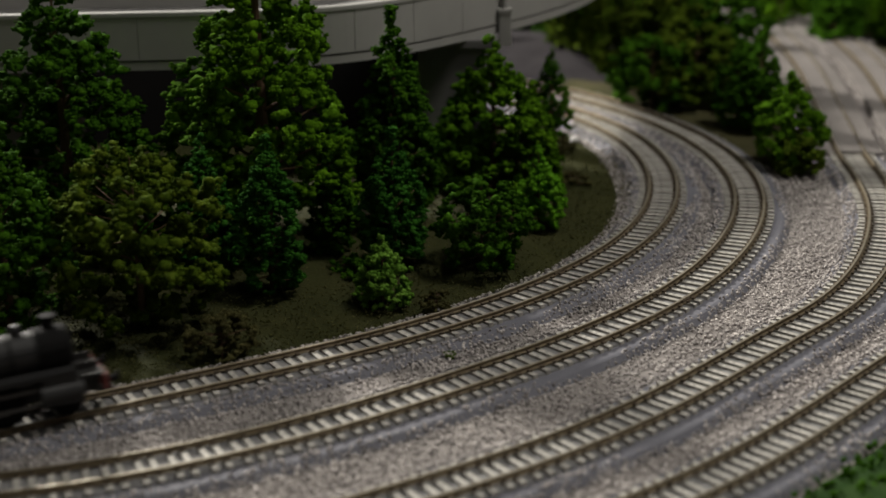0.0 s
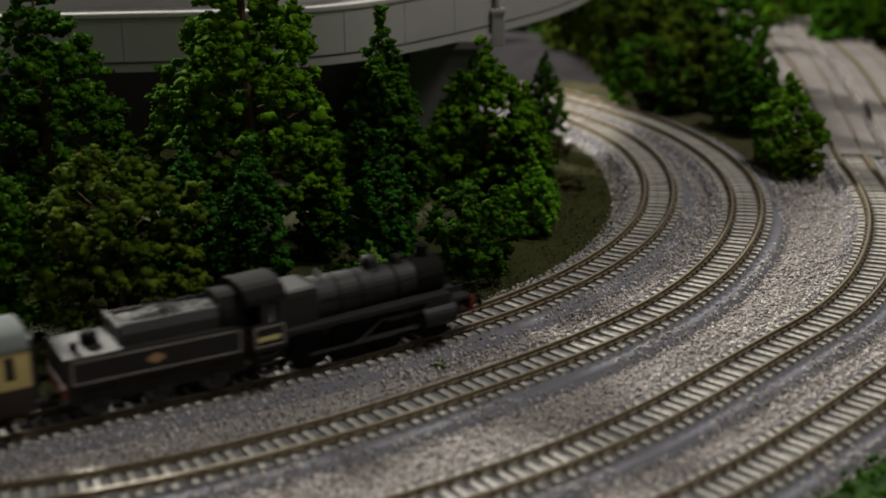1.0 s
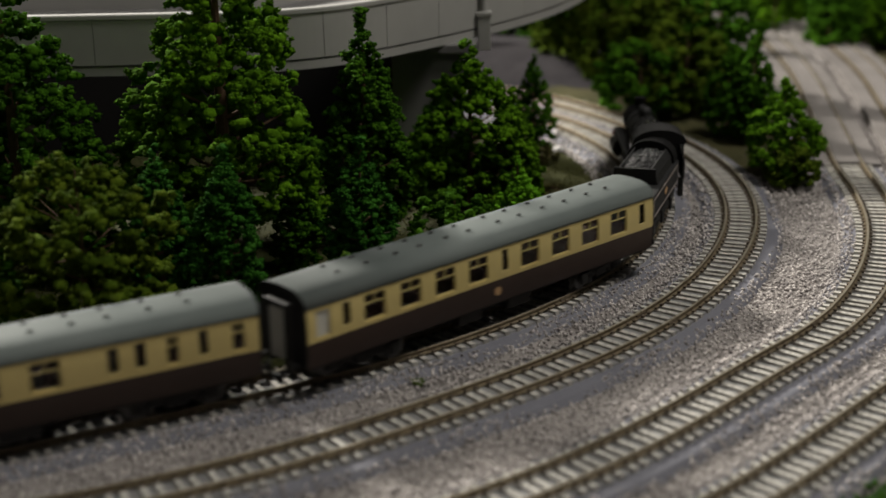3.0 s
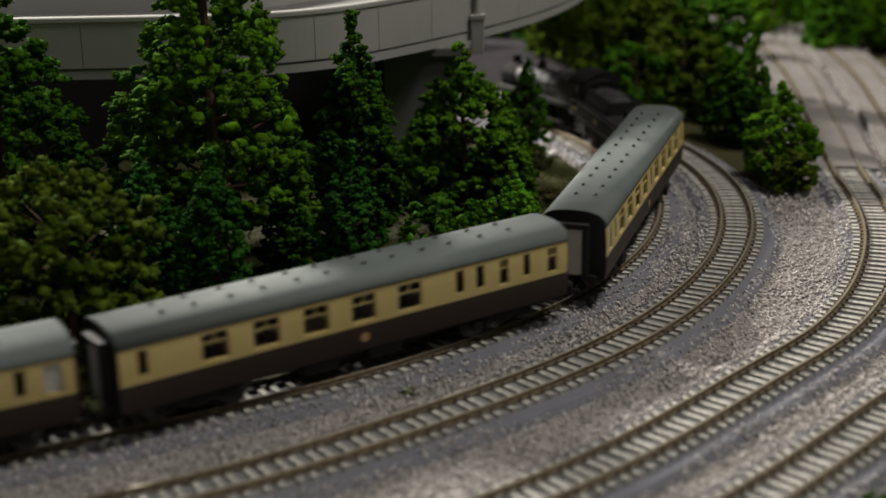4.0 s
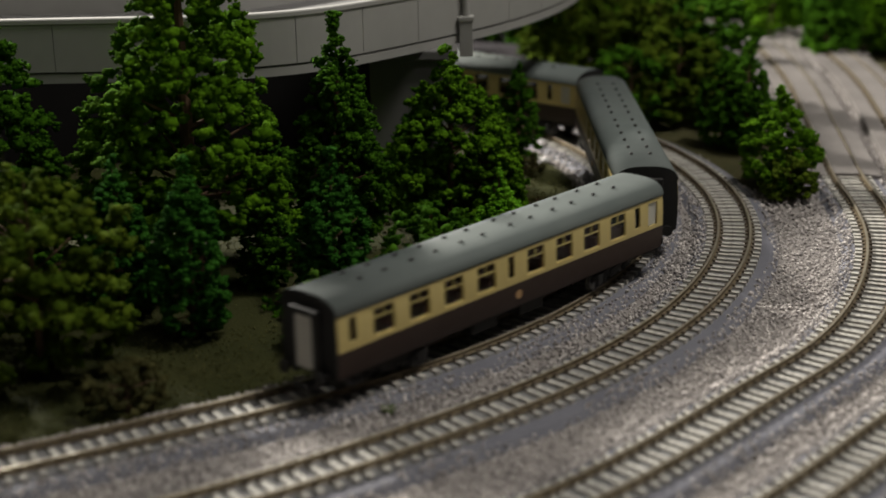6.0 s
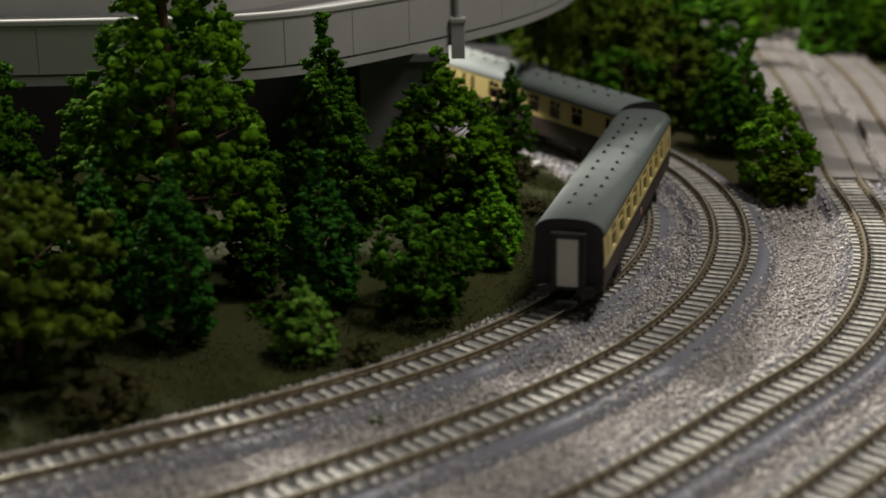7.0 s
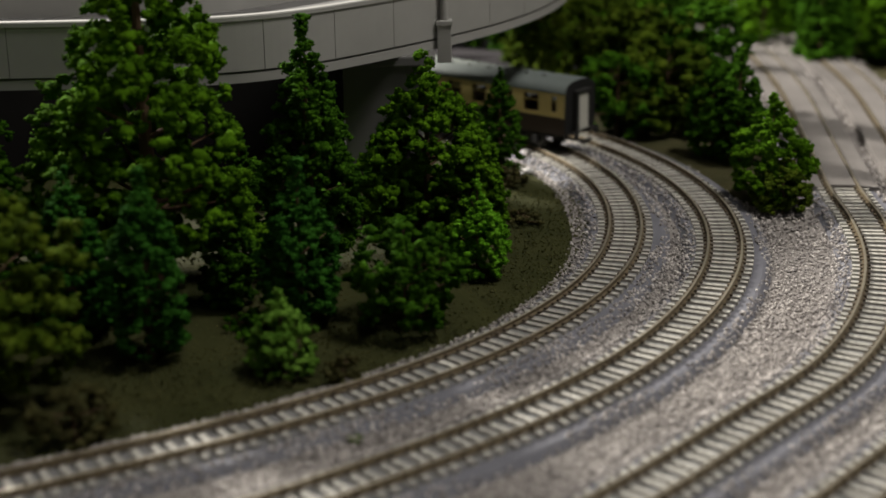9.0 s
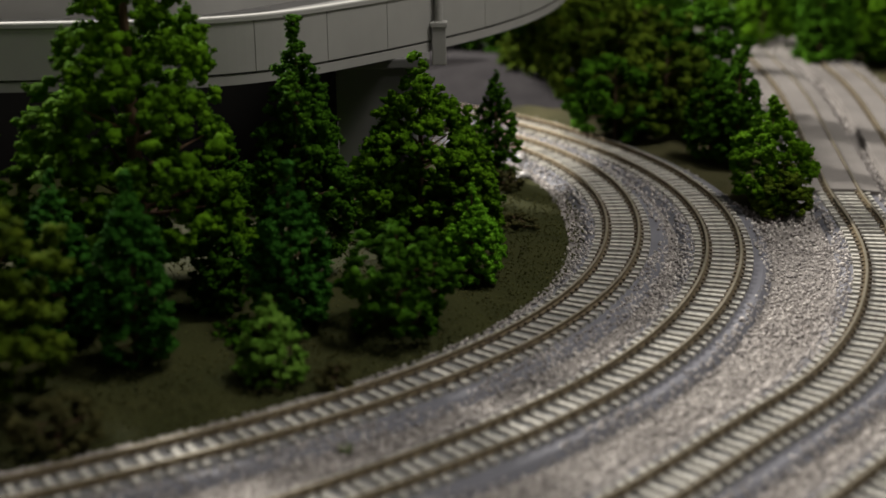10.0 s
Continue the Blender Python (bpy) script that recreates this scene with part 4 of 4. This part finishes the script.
def tender():
    t = empty("tender")
    tagged(t, "black lined tender heaped with coal behind the locomotive", "tender")
    bm = box(bmesh.new(), -42, 40, -15.5, 15.5, 17, 31, 0.6)
    body = part("tank", bm, BLACK, t)
    for s in (-1, 1):
        bm = bmesh.new()
        for b4 in ((-39.5, 37.5, 18.6, 19.2), (-39.5, 37.5, 28.6, 29.2), (-39.5, -38.9, 18.6, 29.2), (36.9, 37.5, 18.6, 29.2)):
            box(bm, b4[0], b4[1], s * 15.6 - 0.12, s * 15.6 + 0.12, b4[2], b4[3])
        part("lining", bm, LINING, body)
        bm = bmesh.new()
        for dx, r in ((0, 2.3), (-2.6, 1.3), (2.6, 1.3)):
            rod(bm, (dx - 2, s * 15.5, 24), (dx - 2, s * 15.8, 24), r, r, 12)
        part("crest", bm, CREST, body, "small gold and red crest")
    bm = bmesh.new()
    for s in (-1, 1):
        pts = [(s * 13, 31), (s * 12.2, 36), (s * 9.5, 40), (s * 8.7, 40), (s * 11.4, 36), (s * 12.2, 31)]
        extrude_profile(bm, pts, -16, 32)
    box(bm, -16.8, -15.8, -12, 12, 31, 40)
    part("bunker", bm, BLACK, t)
    prof = [(12 * math.cos(math.pi * k / 12), 31 + 12.0 * math.sin(math.pi * k / 12) ** 0.85) for k in range(13)]
    part("cab_sheet", extrude_profile(bmesh.new(), [(1.2 * y, 1.08 * z - 2) for y, z in prof], 30, 41), SOOT, t)
    g = np.random.default_rng(9)
    n = 900
    cx, cy = g.uniform(-15, 30, n), g.uniform(-9.5, 9.5, n)
    cz = 36 + 4.5 * (1 - (cy / 11) ** 2) * (0.7 + 0.3 * np.sin(cx / 5)) + g.uniform(-0.8, 0.8, n)
    v = CUBE[None] * g.uniform(0.8, 1.9, (n, 1, 1)) * g.uniform(0.6, 1.2, (n, 1, 3)) + g.uniform(-0.4, 0.4, (n, 8, 3)) + np.stack([cx, cy, cz], -1)[:, None]
    f = CUBE_F[None] + 8 * np.arange(n)[:, None, None]
    from_arrays("coal", v.reshape(-1, 3), f.reshape(-1, 4), COAL, t, "heap of glossy black coal")
    part("filler_dome", lathe(bmesh.new(), [(31, 4.2), (35, 4.0), (36.4, 3.0), (37, 0.1)], (-27, 0, 0), "Z", 18), SOOT, t)
    part("rear_lamp", box(bmesh.new(), -37, -34, -8, -5, 31, 35, 0.5), SOOT, t)
    bm = bmesh.new()
    for s in (-1, 1):
        box(bm, -42, 40, s * 12.5 - 0.8, s * 12.5 + 0.8, 8, 17)
        for ax in (-28, 0, 27):
            box(bm, ax - 3, ax + 3, s * 13.4 - 0.8, s * 13.4 + 0.8, 4.5, 11, 0.5)
            rod(bm, (ax - 7, s * 13.6, 12.6), (ax + 7, s * 13.6, 12.6), 0.9, 0.9, 6)
    part("frame", bm, UNDER, t)
    part("buffer_beam", box(bmesh.new(), -44, -42, -15.5, 15.5, 12, 18, 0.4), RED, t, "dull red rear buffer beam")
    for s in (-1, 1):
        bm = rod(bmesh.new(), (-44, s * 11, 14), (-48, s * 11, 14), 1.6, 1.3, 12)
        rod(bm, (-48, s * 11, 14), (-48.8, s * 11, 14), 3.0, 3.0, 16)
        part("buffer", bm, SOOT, t)
    part("coupling", box(bmesh.new(), -51, -42, -2, 2, 4.8, 7, 0.4), UNDER, t)
    part("drawbar", box(bmesh.new(), 38, 48, -2, 2, 8, 10), UNDER, t)
    for ax in (-28, 0, 27):
        SPIN.append((wheelset(6.4, t, ax, "tender_wheelset"), 6.4, ax))
    return t


engine = locomotive()
tend = tender()
first, first_bogies = coach(OPEN_COACH, "cream and chocolate model railway coach with grey roof", VENTS)
second, second_bogies = coach(BRAKE_COACH, "cream and chocolate brake coach with luggage windows", VENTS)
third, third_bogies = coach(OPEN_COACH, "cream and chocolate coach at the tail of the train", VENTS)


# ---- tracks, sleeper by sleeper ----
def sleeper_mesh():
    bm = box(bmesh.new(), -1.55, 1.55, -15.5, 15.5, -4.7, -2.6)
    for v in bm.verts:
        if v.co.z > -3:
            v.co.x *= 0.9
            v.co.y *= 0.99
    for s in (-1, 1):
        for q in (-1, 1):
            y = s * 8.9 + q * 1.75
            box(bm, -1.1, 1.1, y - 0.9, y + 0.9, -2.75, -1.55, slot=1)
    me = bpy.data.meshes.new("sleeper")
    bmesh.ops.scale(bm, vec=(MM, MM, MM), verts=bm.verts)
    bmesh.ops.recalc_face_normals(bm, faces=bm.faces)
    bm.to_mesh(me)
    bm.free()
    me.materials.append(SLEEPER)
    me.materials.append(CHAIR)
    return me


SLEEPER_MESH = sleeper_mesh()
RAIL_PROFILE = [(-1.5, -2.6), (1.5, -2.6), (1.5, -2.1), (0.45, -1.8), (0.45, -0.9), (0.75, -0.7), (0.75, -0.12), (0.6, 0.0), (-0.6, 0.0), (-0.75, -0.12), (-0.75, -0.7), (-0.45, -0.9), (-0.45, -1.8), (-1.5, -2.1)]


def track(line, label, spacing=7.1, dusty=None):
    t = empty("track")
    tagged(t, label, "track", "curved railway tracks", kind="structure")
    part("roadbed", sweep(bmesh.new(), line[::3], [(-23.5, -8.3), (-19.0, -4.6), (20.5, -4.6), (22.0, -5.0), (25.5, -8.3)]), ROADBED, t, "smooth grey foam underlay")
    part("ballast_infill", sweep(bmesh.new(), line[::3], [(-15.0, -4.65), (-14.6, -3.8), (14.6, -3.8), (15.0, -4.65)]), INFILL, t, "pale grey dust between the sleepers")
    for s in (-1, 1):
        bm = sweep(bmesh.new(), beside(line, s * 8.95), RAIL_PROFILE)
        for f in bm.faces:
            if f.calc_center_median().z > -0.05:
                f.material_index = 1
        part("rail", bm, [RAIL, RAILHEAD], t, "weathered brown rail")
    if dusty:
        tail = line[line[:, 1] > dusty]
        part("dust_infill", sweep(bmesh.new(), tail[::4], [(-8.0, -4.0), (-7.9, -0.9), (7.9, -0.9), (8.0, -4.0)]), DUST, t, "pale dust filling the track")
        for s in (-1, 1):
            part("dust_infill", sweep(bmesh.new(), tail[::4], [(s * 17 - 7, -7), (s * 17 - 6.8, -1.2), (s * 17 + 5, -2.4), (s * 17 + 8, -7.6)]), DUST, t)
    d = 0.0
    for (x, y, h), (x2, y2, _) in zip(line, line[1:]):
        d += math.hypot(x2 - x, y2 - y)
        if d >= spacing:
            d -= spacing
            ob = link("sleeper", SLEEPER_MESH, t)
            ob.matrix_basis = pose(x * MM, y * MM, 0, 0, 0, math.degrees(h) + random.uniform(-1.2, 1.2))


track(near_line(LINE_1, -430, 430, 250, 1250), "inner curved track with pale sleepers and brown rails")
track(near_line(LINE_2, -400, 430, 200, 1250), "second curved track with pale sleepers and brown rails")
track(near_line(LINE_3, -260, 430, 200, 1330), "outer track running straight into the distance", dusty=885)
track(near_line(LINE_4, -200, 430, 150, 900), "outermost curved track beside green scatter")
track(near_line(LINE_5, 200, 430, 880, 1330), "distant dusty track beside the outer track", dusty=800)


def fishplates(line, x, y):
    """A joint in both rails at the place on a line nearest to x, y."""
    i = int(np.argmin((line[:, 0] - x) ** 2 + (line[:, 1] - y) ** 2))
    lx, ly, h = line[i]
    j = empty("rail_joint", lx, ly, 0, math.degrees(h))
    tagged(j, "dark metal fishplates joining two rail lengths", "rail joint", "rail joints")
    for s in (-1, 1):
        bm = box(bmesh.new(), -4.2, 4.2, s * 8.95 - 1.15, s * 8.95 + 1.15, -2.3, -0.75, 0.2)
        box(bm, -0.3, 0.3, s * 8.95 - 0.85, s * 8.95 + 0.85, -1.5, 0.05)
        part("fishplate", bm, CHAIR, j)


fishplates(LINE_1, 28, 641)
fishplates(LINE_2, 78, 606)
fishplates(LINE_3, 162, 592)
fishplates(LINE_1, 100, 862)

# ---- the train's run ----
RUN = [(0.0, -28), (0.5, 72), (1.0, 167), (1.5, 262), (2.5, 445), (4.5, 800), (5.5, 982), (7.0, 1222), (7.5, 1305), (8.0, 1391), (8.5, 1477), (9.0, 1558), (10.0, 1722)]
# middle of each vehicle behind the front buffers, half its pivot distance, turned round or not
ORDER = [(64.0, 22.0, False), (64.0 + 60 + 1 + 42, 24.0, False), (0, PIVOT, True), (0, PIVOT, False), (0, PIVOT, False)]


def front(t):
    """Distance run by the front buffers: a smooth curve through RUN."""
    ts, ss = [r[0] for r in RUN], [r[1] for r in RUN]
    n = len(ts)
    sl = [(ss[k + 1] - ss[k]) / (ts[k + 1] - ts[k]) for k in range(n - 1)]
    m = [sl[0]] + [(sl[k - 1] + sl[k]) / 2 for k in range(1, n - 1)] + [sl[-1]]
    k = max(0, min(n - 2, sum(1 for q in ts if q <= t) - 1))
    h = ts[k + 1] - ts[k]
    u = (t - ts[k]) / h
    return (2 * u ** 3 - 3 * u * u + 1) * ss[k] + (u ** 3 - 2 * u * u + u) * h * m[k] + (3 * u * u - 2 * u ** 3) * ss[k + 1] + (u ** 3 - u * u) * h * m[k + 1]


def on_line(s):
    i = s / 2.0 + ZERO_1
    k = int(math.floor(i))
    u = i - k
    return LINE_1[k] * (1 - u) + LINE_1[k + 1] * u


def vehicle_pose(s, piv, turned):
    a, b = on_line(s - piv), on_line(s + piv)
    h = math.atan2(b[1] - a[1], b[0] - a[0])
    if turned:
        h += math.pi
    return pose((a[0] + b[0]) / 2 * MM, (a[1] + b[1]) / 2 * MM, 0, 0, 0, math.degrees(h)), h


def motions():
    coaches = 64.0 + 60 + 1 + 42 + 44 + 13 + HALF
    gap = 2 * HALF + 15.0
    mids = [ORDER[0][0], ORDER[1][0], coaches, coaches + gap, coaches + 2 * gap]
    things = [engine, tend, first, second, third]
    times = [k / 10 for k in range(101)]
    for ob, mid, (_, piv, turned) in zip(things, mids, ORDER):
        walk(ob, [(t, vehicle_pose(front(t) - mid, piv, turned)[0]) for t in times])
    for bogies, mid, turned in ((first_bogies, mids[2], True), (second_bogies, mids[3], False), (third_bogies, mids[4], False)):
        for b, px in zip(bogies, (-PIVOT, PIVOT)):
            rows = []
            for t in times:
                s = front(t) - mid
                _, h = vehicle_pose(s, PIVOT, turned)
                turn = on_line(s + (-px if turned else px))[2] - h + (math.pi if turned else 0.0)
                turn = (turn + math.pi) % (2 * math.pi) - math.pi
                rows.append((t, pose(px * MM, 0, 0, 0, 0, math.degrees(turn))))
            walk(b, rows)
    steps = [k / 30 for k in range(301)]
    for ob, r, x in SPIN:
        back = ob.parent in first_bogies
        rows = []
        for t in steps:
            a = math.degrees((front(t) - front(0)) / r)
            rows.append((t, pose(x * MM, 0, r * MM, 0, -a if back else a, 0)))
        walk(ob, rows)


motions()
